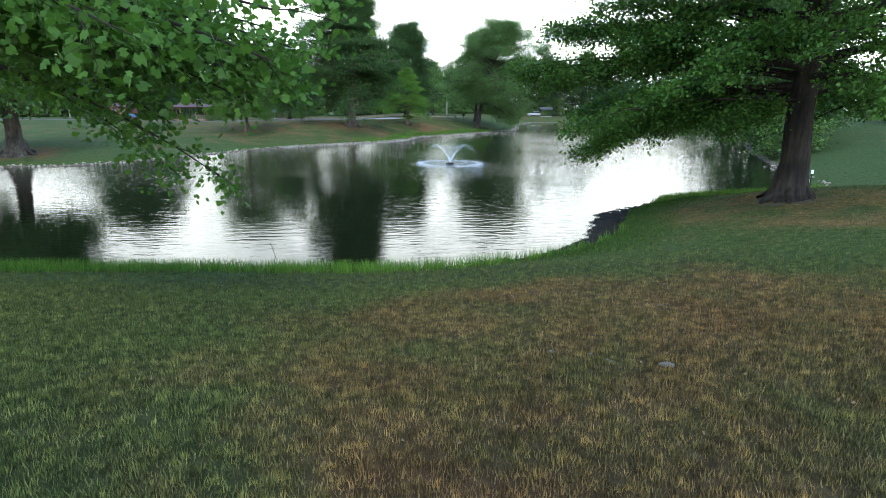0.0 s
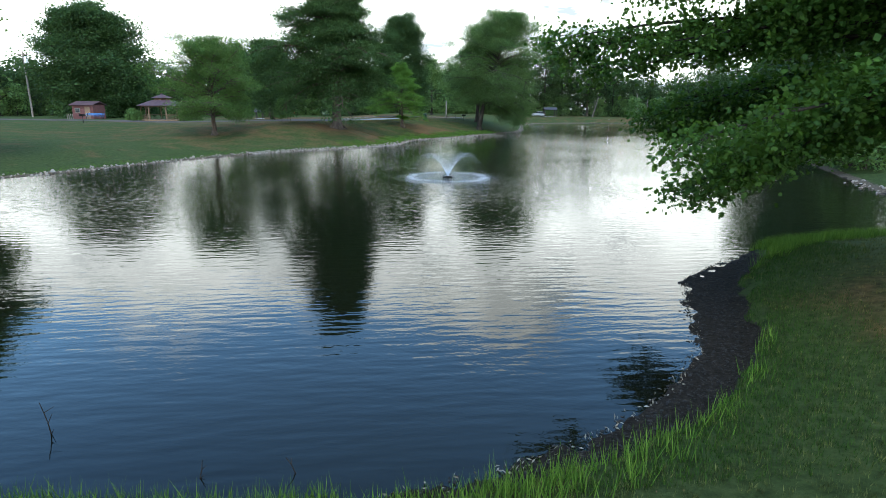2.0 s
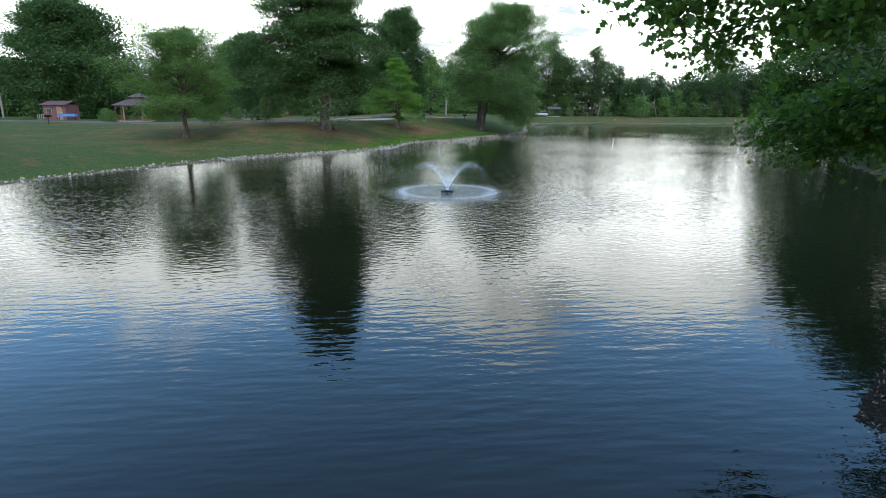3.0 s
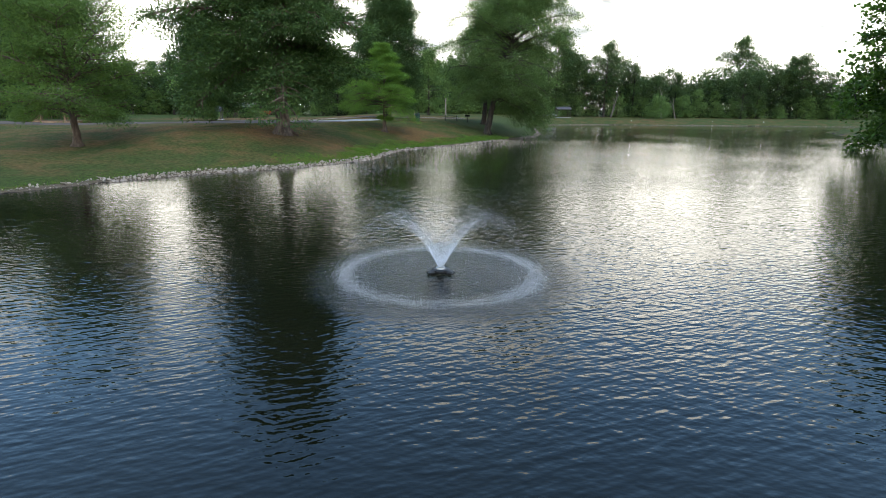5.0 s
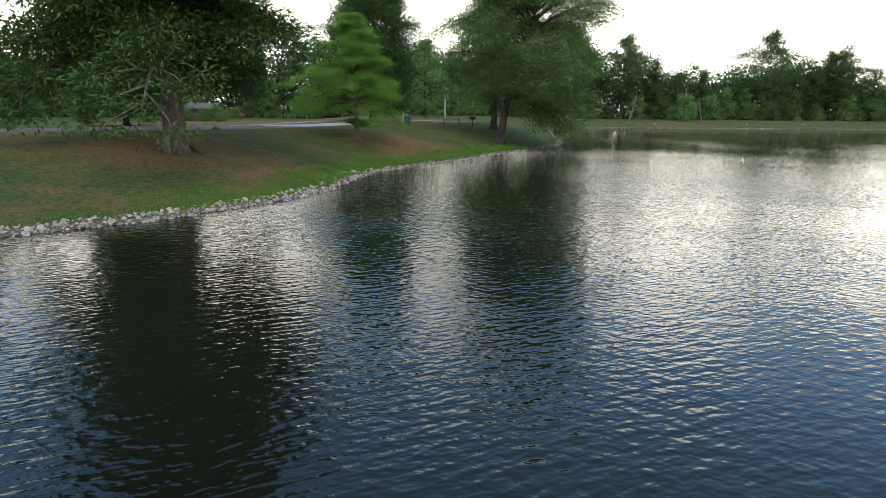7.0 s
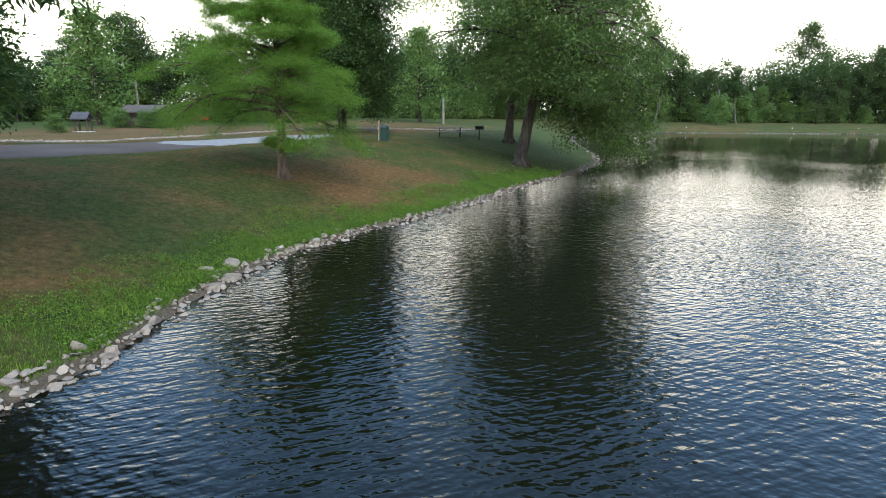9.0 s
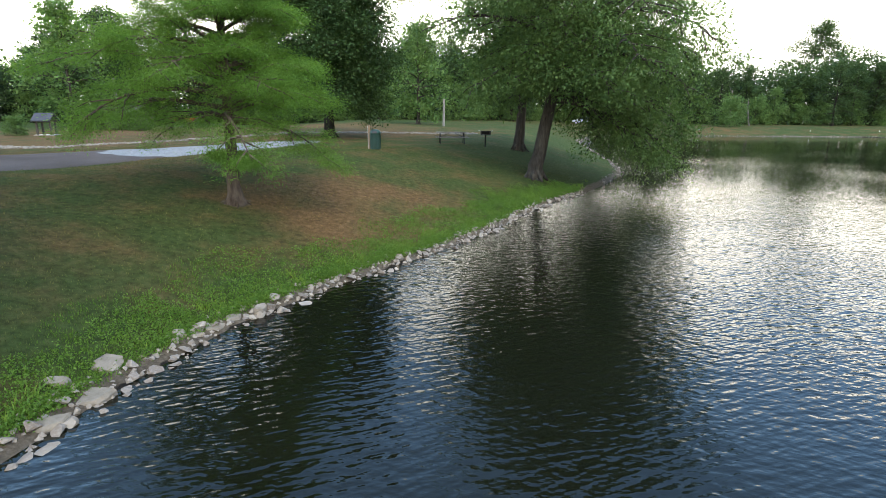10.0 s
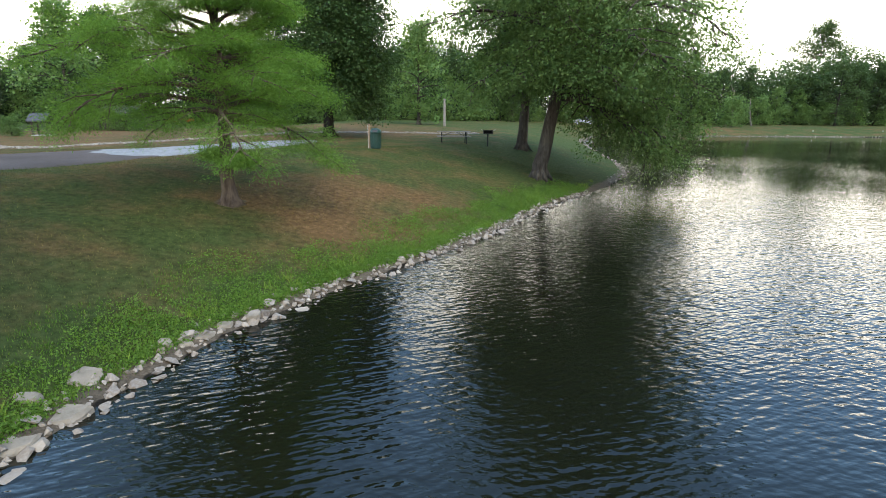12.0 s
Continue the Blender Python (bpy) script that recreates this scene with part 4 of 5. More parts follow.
    tagged(new("thicket", mesh_quads("thicket", mass(100000, 2, 12, 0.62, 1.0, 0.54), LEAF_UNDER_SHADE)), "thicket under the woodland trees, their shade put into its leaf colour", "undergrowth", kind="stuff")


plant_woods()

copy_thing(WOODS[2], pose(-50.5, 150, on_land(-50.5, 150), 0, 0, 25) @ Matrix.Diagonal((1.25, 1.25, 1.2, 1)))

# trees on the pond's other bank, mirrored in the water beside the oak
for k, (x, y, s) in enumerate(((28.5, 48.5, 0.7), (32, 55.5, 0.8), (35.5, 62, 0.85), (39, 68.5, 0.8), (44, 77, 0.8))):
    copy_thing(WOODS[(0, 3, 0, 1, 3)[k]], pose(x, y, on_land(x, y), 0, 0, 70 * k) @ Matrix.Diagonal((s * 1.15, s * 1.15, s, 1)))
for k, (x, y) in enumerate(((27.5, 46), (31, 52), (34.5, 58.5), (38, 65), (42, 72))):
    copy_thing(BUSH, pose(x, y, on_land(x, y), 0, 0, 50 * k) @ Matrix.Diagonal((0.8, 0.8, 0.7, 1)))
tree("shore_tree", (48.5, 85.5), "huge leafy tree overhanging the pond's far shore", 19, 0.5, egg(8.6, 0.35, 0.4, 0.95), 62, (12, 0.5, 0.42, 0.7, 0.8), BARK_DARK, LEAF_SHADE, 97,
     first=0.10, rise=(0.0, 1.1), droop=0.2, twigs=7)
for k, (x, y, s) in enumerate(((-44.8, 90.6, 0.26), (-43.4, 89.2, 0.22), (-37.2, 90.2, 0.24), (-36.2, 91.8, 0.28))):
    copy_thing(BUSH, pose(x, y, on_land(x, y), 0, 0, 90 * k) @ Matrix.Diagonal((s * 1.4, s * 1.2, s, 1)))
tree("lawn_oak", (-26.3, 95.5), "dense round dark oak beside the park drive", 9.6, 0.24, egg(4.0, 0.4, 0.5, 0.8), 44, (90, 0.60, 0.22, 0.65, 0.7), BARK_DARK, LEAF_DARK, 101,
     first=0.20, rise=(0.05, 1.1), droop=0.15, twigs=8, depth=0)
for k, (x, y, s) in enumerate(((-41.5, 139.5, 0.4), (-38.3, 139.8, 0.34), (-36.6, 140.5, 0.4), (-44.5, 163.5, 0.4), (-42.2, 163.8, 0.36), (-40.2, 125.6, 0.3))):
    copy_thing(BUSH, pose(x, y, on_land(x, y), 0, 0, 60 * k) @ Matrix.Diagonal((s * 1.3, s * 1.2, s, 1)))

# ---- fountain ----
BLACK_PLASTIC = plain("black_plastic", (0.008, 0.009, 0.010), 0.5)
STEEL = plain("galvanised_steel", (0.42, 0.43, 0.44), 0.4, 0.8)


def make_fountain():
    f = thing("fountain", (-0.05, 43.3, 0), "black floating fountain throwing a wide spray", "fountain")
    bm = bmesh.new()
    for k in range(3):
        a = math.radians(90 + 120 * k)
        box(0.19 * math.cos(a), 0.19 * math.sin(a), 0.05, 0.34, 0.17, 0.09, 0, 0, math.degrees(a), bm)
    part("float", bm, BLACK_PLASTIC, f, "black three-lobed float", 0.03)
    part("collar", turned([(0.20, 0.04), (0.22, 0.07), (0.22, 0.10), (0.17, 0.12)], 18), BLACK_PLASTIC, f)
    part("nozzle", turned([(0.10, 0.10), (0.12, 0.12), (0.11, 0.15), (0.07, 0.16)], 16), STEEL, f)
    rng = np.random.RandomState(3)
    grav = 9.81

    def streaks(n, spread_v, spread_a, early, thin=1.0):
        """Drops on their ballistic way from the nozzle, each a short streak along its flight."""
        az = rng.uniform(0, 2 * np.pi, n)
        el = np.radians(rng.normal(65, spread_a, n))
        v = rng.normal(5.45, spread_v, n)
        flight = 2 * v * np.sin(el) / grav
        t = flight * np.clip(rng.uniform(0, 1, n) ** early, 0.01, 1)
        vx, vz = v * np.cos(el), v * np.sin(el)
        r, z = vx * t + 0.05, 0.15 + vz * t - grav * t * t / 2
        keep = z > 0.0
        az, r, z, vx, vz, t = az[keep], r[keep], z[keep], vx[keep], (vz - grav * t)[keep], t[keep]
        c = np.stack([r * np.cos(az), r * np.sin(az), z], 1)
        d = np.stack([vx * np.cos(az), vx * np.sin(az), vz], 1)
        d /= np.linalg.norm(d, axis=1, keepdims=True)
        m = len(c)
        side = np.cross(d, rng.normal(0, 1, (m, 3)))
        side /= np.linalg.norm(side, axis=1, keepdims=True) + 1e-9
        ln = rng.uniform(0.015, 0.05, (m, 1)) * thin ** 2
        wd = rng.uniform(0.0010, 0.0023, (m, 1)) * thin * np.clip(1.25 - t[:, None] * 0.85, 0.45, 1)
        c += rng.normal(0, 0.02, (m, 3)) * t[:, None]
        return np.stack([c - d * ln, c + side * wd, c + d * ln, c - side * wd], 1)
    jets = np.concatenate([streaks(36000, 0.12, 2.2, 5.6, 0.85), streaks(22000, 0.22, 3.8, 2.6, 0.42), streaks(16000, 0.36, 6.0, 1.0, 0.32)])
    hang("spray", mesh_quads("spray", jets, SPRAY), f, "white fan of falling water drops")
    # splashes where the drops fall back: a ring of short upright spikes and foam flecks
    n = 21000
    az = rng.uniform(0, 2 * np.pi, n)
    r = rng.normal(2.32, 0.15, n)
    c = np.stack([r * np.cos(az), r * np.sin(az), rng.exponential(0.05, n)], 1)
    up = np.stack([rng.normal(0, 0.5, n), rng.normal(0, 0.5, n), np.ones(n)], 1)
    up /= np.linalg.norm(up, axis=1, keepdims=True)
    side = np.cross(up, rng.normal(0, 1, (n, 3)))
    side /= np.linalg.norm(side, axis=1, keepdims=True)
    ln, wd = rng.uniform(0.006, 0.026, (n, 1)), rng.uniform(0.0012, 0.0034, (n, 1))
    hang("splash_ring", mesh_quads("splash_ring", np.stack([c - up * ln * 0.3, c + side * wd, c + up * ln, c - side * wd], 1), SPRAY), f, "ring of small white splashes")


make_fountain()

# ---- park furniture and far buildings ----
WOOD_GREY = plain("weathered_timber", (0.19, 0.165, 0.14), 0.8, 0, 0.3, 4)
WOOD_TAN = plain("stained_timber", (0.20, 0.125, 0.075), 0.7, 0, 0.3, 4)
GREEN_PAINT = plain("dark_green_plastic", (0.012, 0.045, 0.035), 0.45)
BLACK_IRON = plain("black_iron", (0.02, 0.019, 0.018), 0.6, 0.6)
ROOF_PLUM = plain("plum_shingles", (0.075, 0.037, 0.040), 0.8, 0, 0.35, 5)
ROOF_GREY = plain("grey_shingles", (0.051, 0.051, 0.054), 0.8, 0, 0.3, 5)
RED_PAINT = plain("faded_red_paint", (0.112, 0.036, 0.032), 0.7)
WHITE_PAINT = plain("white_paint", (0.78, 0.78, 0.76), 0.4, 0, 0.06)
BLUE_PAINT = plain("blue_plastic", (0.05, 0.16, 0.36), 0.6)
DARK_GLASS = plain("dark_window_glass", (0.02, 0.024, 0.028), 0.08)
RUBBER = plain("rubber", (0.02, 0.02, 0.02), 0.8)
CONCRETE = plain("pale_concrete", (0.45, 0.44, 0.41), 0.85, 0, 0.2, 1.2)
CAR_WHITE = plain("white_car_paint", (0.400, 0.405, 0.410), 0.2, 0, 0.03)
CAR_RED = plain("red_car_paint", (0.42, 0.035, 0.025), 0.25, 0, 0.05)
RED_LAMP = plain("red_lens", (0.45, 0.02, 0.02), 0.3)


def trash_can(x, y):
    t = thing("trash_can", (x, y, on_land(x, y)), "dark green ribbed litter bin with domed lid", "litter bin")
    bm = turned([(0.24, 0.0), (0.27, 0.03), (0.30, 0.80), (0.31, 0.84)], 24)
    part("body", bm, GREEN_PAINT, t)
    bm = bmesh.new()
    for k in range(24):
        a = 6.2832 * k / 24
        rod((0.285 * math.cos(a), 0.285 * math.sin(a), 0.05), (0.308 * math.cos(a), 0.308 * math.sin(a), 0.79), 0.012, n=4, bm=bm)
    part("ribs", bm, GREEN_PAINT, t)
    lid = part("lid", turned([(0.32, 0.84), (0.33, 0.90), (0.30, 1.00), (0.20, 1.09), (0.06, 1.12)], 24), GREEN_PAINT, t, "domed green lid")
    part("flap", box(0.0, -0.30, 0.97, 0.26, 0.05, 0.14, -18), BLACK_PLASTIC, lid, "dark push flap")
    p = thing("bin_post", (x - 0.36, y + 0.05, on_land(x, y)), "weathered timber post beside the bin", "post")
    part("post", box(0, 0, 0.62, 0.11, 0.11, 1.44), WOOD_TAN, p, "", 0.012)
    part("pale_face", box(-0.058, 0, 0.66, 0.012, 0.09, 1.25), WHITE_PAINT, p, "pale painted strip")


trash_can(-3.5, 104.0)


def picnic_table(x, y, rz):
    t = thing("picnic_table", (x, y, on_land(x, y)), "dark weathered picnic table with attached benches", "picnic table", rz)
    for k in range(5):
        part("tabletop_board", box(0, (k - 2) * 0.15, 0.75, 2.2, 0.14, 0.04), WOOD_GREY, t, "", 0.006)
    for s in (-1, 1):
        for k in (0, 1):
            part("bench_board", box(0, s * (0.64 + 0.14 * k), 0.44, 2.2, 0.13, 0.04), WOOD_GREY, t, "", 0.006)
        for e in (-0.8, 0.8):
            part("leg", rod((e, s * 0.66, 0), (e, s * 0.22, 0.73), 0.028, n=8), BLACK_IRON, t)
        part("cross_bar", rod((s * 0.8, -0.76, 0.41), (s * 0.8, 0.76, 0.41), 0.024, n=8), BLACK_IRON, t)
        part("brace", rod((s * 0.8, 0, 0.41), (s * 0.15, 0, 0.72), 0.018, n=8), BLACK_IRON, t)


picnic_table(0.9, 110.3, 3)


def pedestal_grill(x, y, rz, label="black iron pedestal grill on the lawn"):
    g = thing("pedestal_grill", (x, y, on_land(x, y)), label, "park grill", rz)
    part("post", rod((0, 0, -0.2), (0, 0, 0.80), 0.045, n=10), BLACK_IRON, g)
    bm = bmesh.new()
    box(0, 0, 0.82, 0.62, 0.46, 0.03, bm=bm)
    for sx, sy, w, d in ((0.30, 0, 0.03, 0.46), (-0.30, 0, 0.03, 0.46), (0, 0.22, 0.62, 0.03)):
        box(sx, sy, 0.93, w, d, 0.24, bm=bm)
    part("firebox", bm, BLACK_IRON, g, "open black firebox", 0.006)
    grate = part("grate", box(0, 0, 1.06, 0.72, 0.04, 0.02), BLACK_IRON, g)
    for k in range(9):
        part("bar", rod((-0.32, -0.2 + 0.05 * k, 1.04), (0.32, -0.2 + 0.05 * k, 1.04), 0.008, n=6), BLACK_IRON, grate)
    for s in (-1, 1):
        part("handle", rod((s * 0.34, -0.1, 1.05), (s * 0.50, -0.1, 1.10), 0.014, n=6), STEEL, g)


pedestal_grill(3.2, 110.8, 5)
pedestal_grill(-42.7, 129.0, 10, "black iron pedestal grill near the wood")
pedestal_grill(-45.5, 80.5, 20, "black iron pedestal grill by the gazebo lawn")


def wooden_post(x, y, h, label="plain grey timber post at the wood's edge"):
    p = thing("timber_post", (x, y, on_land(x, y)), label, "post", group="timber posts")
    part("shaft", rod((0, 0, -0.3), (0, 0, h), 0.17, 0.15, 10), WOOD_GREY, p)
    part("cap", turned([(0.17, h - 0.02), (0.18, h + 0.02), (0.05, h + 0.08)], 10), WOOD_GREY, p)


wooden_post(0.2, 147.1, 3.4)
wooden_post(-46.5, 153.8, 6.6, "tall pale timber pole beside the park building")


def gazebo(x, y, rz):
    g = thing("gazebo", (x, y, on_land(x, y)), "octagonal timber gazebo with a two-tier plum roof", "gazebo", rz)
    g.matrix_basis = g.matrix_basis @ Matrix.Diagonal((1, 1, 0.78, 1))
    part("deck", turned([(3.2, -0.1), (3.2, 0.22), (3.1, 0.25)], 8), WOOD_TAN, g)
    for k in range(8):
        a = math.radians(22.5 + 45 * k)
        b = math.radians(22.5 + 45 * (k + 1))
        ca, sa, cb, sb = 2.9 * math.cos(a), 2.9 * math.sin(a), 2.9 * math.cos(b), 2.9 * math.sin(b)
        part("post", box(ca, sa, 1.45, 0.15, 0.15, 2.45, 0, 0, math.degrees(a)), WOOD_TAN, g, "", 0.012)
        part("beam", rod((ca, sa, 2.60), (cb, sb, 2.60), 0.09, n=4), WOOD_TAN, g)
        for u, w in ((0.28, 1.0), (0.72, -1.0)):
            foot = Vector((ca, sa, 2.0)) if w > 0 else Vector((cb, sb, 2.0))
            part("curved_brace", rod(foot, (ca + (cb - ca) * u, sa + (sb - sa) * u, 2.55), 0.05, n=6), WOOD_TAN, g)
        if k != 5:
            rail = part("rail", rod((ca, sa, 1.05), (cb, sb, 1.05), 0.045, n=6), WOOD_TAN, g)
            for j in range(1, 8):
                f = j / 8
                part("baluster", rod((ca + (cb - ca) * f, sa + (sb - sa) * f, 0.25), (ca + (cb - ca) * f, sa + (sb - sa) * f, 1.05), 0.022, n=4), WOOD_TAN, rail)
    part("roof", turned([(3.55, 2.62), (3.6, 2.70), (1.25, 3.75), (1.2, 3.70)], 8), ROOF_PLUM, g, "lower plum shingle roof")
    part("lantern", turned([(1.05, 3.68), (1.05, 4.02)], 8), WOOD_TAN, g)
    part("upper_roof", turned([(1.5, 4.0), (1.55, 4.06), (0.08, 4.75)], 8), ROOF_PLUM, g, "small upper plum roof")
    part("finial", turned([(0.06, 4.7), (0.10, 4.85), (0.02, 5.0)], 8), ROOF_PLUM, g)


gazebo(-40.9, 91.9, 10)


def hut(x, y, rz):
    h = thing("park_hut", (x, y, on_land(x, y)), "small faded red hut with a low roof", "hut", rz)
    part("wall", box(0, 0, 1.0, 3.4, 2.6, 2.2), RED_PAINT, h)
    part("roof", prism([(-1.6, 2.06), (0, 2.6), (1.6, 2.06), (1.6, 1.98), (0, 2.5), (-1.6, 1.98)], -1.95, 1.95), ROOF_PLUM, h)
    d = part("door", box(0.8, -1.33, 0.9, 0.85, 0.07, 1.8), WOOD_TAN, h, "brown plank door", 0.01)
    part("door_handle", rod((1.1, -1.4, 0.9), (1.1, -1.4, 1.05), 0.02, n=6), STEEL, d)
    w = part("window", box(-0.8, -1.33, 1.25, 0.8, 0.07, 0.7), WOOD_GREY, h)
    part("pane", box(-0.8, -1.375, 1.25, 0.66, 0.02, 0.56), DARK_GLASS, w)
    for k in range(4):
        part("fence_board", box(-2.0 + 0.3 * k, -2.1, 0.36, 0.10, 0.03, 0.8), WOOD_GREY, h)


hut(-54.7, 96.8, -6)


def utility_pole(x, y):
    p = thing("utility_pole", (x, y, on_land(x, y)), "tall grey utility pole with a white transformer box", "utility pole")
    part("shaft", rod((0, 0, -0.5), (0, 0, 10.2), 0.17, 0.11, 10), WOOD_GREY, p)
    part("transformer", turned([(0.24, 8.4), (0.30, 8.46), (0.30, 9.3), (0.20, 9.4)], 14, cx=0.42), WHITE_PAINT, p, "white transformer can")
    part("crossarm", box(0, 0, 9.7, 1.8, 0.10, 0.12), WOOD_GREY, p)
    for k in (-0.8, 0.0, 0.8):
        part("insulator", turned([(0.05, 9.76), (0.07, 9.83), (0.03, 9.92)], 8, cx=k), WHITE_PAINT, p)


utility_pole(-67.5, 102.5)


WOOD_DARK = plain("dark_timber", (0.07, 0.055, 0.042), 0.8, 0, 0.3, 4)


def shelter(x, y, rz, w, d, h, label, roof):
    s = thing("picnic_shelter", (x, y, on_land(x, y)), label, "shelter", rz, group="picnic shelters")
    for sx in (-1, 1):
        for sy in (-1, 1):
            part("post", box(sx * (w / 2 - 0.25), sy * (d / 2 - 0.25), h / 2, 0.16, 0.16, h), WOOD_DARK, s, "", 0.01)
        part("beam", box(0, sx * (d / 2 - 0.25), h + 0.02, w, 0.12, 0.2), WOOD_DARK, s)
    part("roof", prism([(-d / 2 - 0.2, h + 0.05), (0, h + 0.75), (d / 2 + 0.2, h + 0.05), (d / 2 + 0.2, h - 0.05), (0, h + 0.62), (-d / 2 - 0.2, h - 0.05)], -w / 2, w / 2), roof, s)
    part("slab", box(0, 0, -0.02, w, d, 0.12), CONCRETE, s)


shelter(-38.4, 127.2, 8, 1.7, 1.5, 1.35, "small open picnic shelter with a grey roof", ROOF_GREY)
shelter(34.6, 198.5, 0, 4.2, 3.6, 2.3, "small open timber shelter beside a parked car", ROOF_GREY)


def pavilion(x, y, rz):
    b = thing("park_building", (x, y, on_land(x, y)), "low park building with a grey pitched roof", "building", rz)
    part("wall", box(0, 0, 0.95, 5.0, 4, 2.1), WOOD_DARK, b)
    part("roof", prism([(-2.5, 1.95), (0, 2.9), (2.5, 1.95), (2.5, 1.85), (0, 2.78), (-2.5, 1.85)], -2.9, 2.9), WOOD_DARK, b)
    for k in (-1.6, 0.5, 1.7):
        w = part("window", box(k, -2.03, 1.2, 0.7, 0.08, 0.7), WOOD_GREY, b)
        part("pane", box(k, -2.08, 1.2, 0.58, 0.03, 0.58), DARK_GLASS, w)
    part("door", box(-0.55, -2.03, 0.9, 0.8, 0.07, 1.8), WOOD_DARK, b)


pavilion(-39.6, 143.0, -8)


def car(name, x, y, rz, paint, label):
    c = thing(name, (x, y, on_land(x, y) + 0.02), label, "car", rz, group="parked cars")
    body = [(-2.15, 0.42), (-2.2, 0.75), (-2.05, 0.98), (-1.1, 1.02), (0.95, 1.05), (1.9, 0.98), (2.2, 0.72), (2.15, 0.38)]
    bm = bmesh.new()
    prism([(yy, zz) for yy, zz in body], -0.86, 0.86, bm)
    part("body", bm, paint, c, "", 0.05)
    cabin = [(-2.0, 1.0), (-1.75, 1.55), (-1.3, 1.64), (0.2, 1.62), (1.05, 1.05)]
    part("cabin", prism(cabin, -0.74, 0.74), DARK_GLASS, c, "dark glazed cabin")
    part("roof", prism([(-1.75, 1.56), (-1.3, 1.66), (0.22, 1.64), (0.25, 1.58)], -0.76, 0.76), paint, c)
    for s in (-1, 1):
        for yy in (-1.35, 1.35):
            w = part("wheel", rod((s * 0.68, yy, 0.33), (s * 0.89, yy, 0.33), 0.33, n=18), RUBBER, c, "black tyre")
            part("rim", rod((s * 0.87, yy, 0.33), (s * 0.90, yy, 0.33), 0.20, n=12), STEEL, w)
        part("headlight", box(s * 0.62, 2.16, 0.78, 0.34, 0.10, 0.14), WHITE_PAINT, c)
        part("tail_light", box(s * 0.70, -2.17, 0.86, 0.24, 0.08, 0.22), RED_LAMP, c)
        for z0, z1, yy in ((1.02, 1.60, -1.0), (1.04, 1.62, -0.2)):
            part("pillar", box(s * 0.735, yy, 1.32, 0.03, 0.08, 0.58), paint, c)
        part("mirror", box(s * 0.93, 0.75, 1.06, 0.16, 0.08, 0.12), paint, c)


car("white_suv", 30.6, 198.0, 78, CAR_WHITE, "white sport utility car parked by the trees")
car("red_car", -44.0, 167.5, 85, CAR_RED, "red car parked beside the park drive")


def stake_sign(x, y, h, label, w=0.14):
    s = thing("stake_sign", (x, y, on_land(x, y)), label, "sign", group="stake signs")
    part("stake", rod((0, 0, -0.3), (0, 0, h), 0.025, n=6), BLACK_IRON, s)
    part("plate", box(0, -0.03, h - 0.06, w, 0.02, w * 1.5), WHITE_PAINT, s, "small white plate", 0.004)


stake_sign(19.4, 30.3, 0.95, "small white plate on a thin dark stake at the water")
for k, (x, y) in enumerate(((50, 183.5), (72, 184), (86, 184.5))):
    stake_sign(x, y, 0.4, "small white marker on the far dam", 0.13)


def park_bench(x, y, rz):
    b = thing("park_bench", (x, y, on_land(x, y)), "blue plastic slatted bench beside the hut", "bench", rz)
    for k in range(3):
        part("seat_slat", box(0, -0.16 + 0.15 * k, 0.45, 2.6, 0.13, 0.04), BLUE_PAINT, b, "", 0.006)
    for k in range(2):
        part("back_slat", box(0, 0.30, 0.62 + 0.16 * k, 2.6, 0.04, 0.13), BLUE_PAINT, b, "", 0.006)
    for s in (-1, 1):
        part("leg", box(s * 1.1, -0.12, 0.2, 0.07, 0.07, 0.46), BLACK_IRON, b)
        part("back_leg", box(s * 1.1, 0.27, 0.4, 0.07, 0.06, 0.88), BLACK_IRON, b)


park_bench(-52.0, 93.6, 4)


def twig(x, y, z, h, lean, seed, label):
    t = thing("twig", (x, y, z), label, "twig", group="bare twigs")
    rng, w = random.Random(seed), Wood()
    line = bend((0, 0, -0.3), (lean, 0.1, 1), h + 0.3, 5, rng, 0.0, 0.12)
    w.tube(line, [0.012 * (1 - 0.13 * k) for k in range(6)], 5)
    for k in (2, 3, 4):
        w.tube(bend(line[k], (rng.uniform(-1, 1), rng.uniform(-1, 1), 0.7), h * 0.3, 2, rng, 0, 0.1), [0.006, 0.004, 0.002], 4)
    hang("stem", mesh_from("stem", w.v, w.f, BARK_DARK, True), t)


for k, (x, y, h, lean) in enumerate(((-5.4, 15.4, 0.45, 0.1), (-1.93, 14.6, 0.25, -0.3), (-3.16, 14.5, 0.22, 0.4), (15.0, 35.6, 0.9, 0.15), (-8.7, 14.7, 0.2, 0.5), (-4.45, 78.8, 0.12, 1.3), (-3.65, 78.3, 0.09, 1.6))):
    twig(x, y, 0, h, lean, 90 + k, "bare dark twig standing out of the water")


ROCK = plain("dull_stone", (0.11, 0.098, 0.082), 0.9, 0, 0.35, 14)


def lawn_stone(x, y, size, seed):
    rng = random.Random(seed)
    s = thing("lawn_stone", (x, y, on_land(x, y)), "small pale stone half sunk in the grass", "stone", rng.uniform(0, 360), group="stones in the lawn")
    bm = bmesh.new()
    bmesh.ops.create_icosphere(bm, subdivisions=2, radius=size)
    for v in bm.verts:
        v.co *= rng.uniform(0.85, 1.1)
        v.co.z = v.co.z * 0.45 + size * 0.1
        v.co.x *= 1.4
    part("rock", bm, ROCK, s)


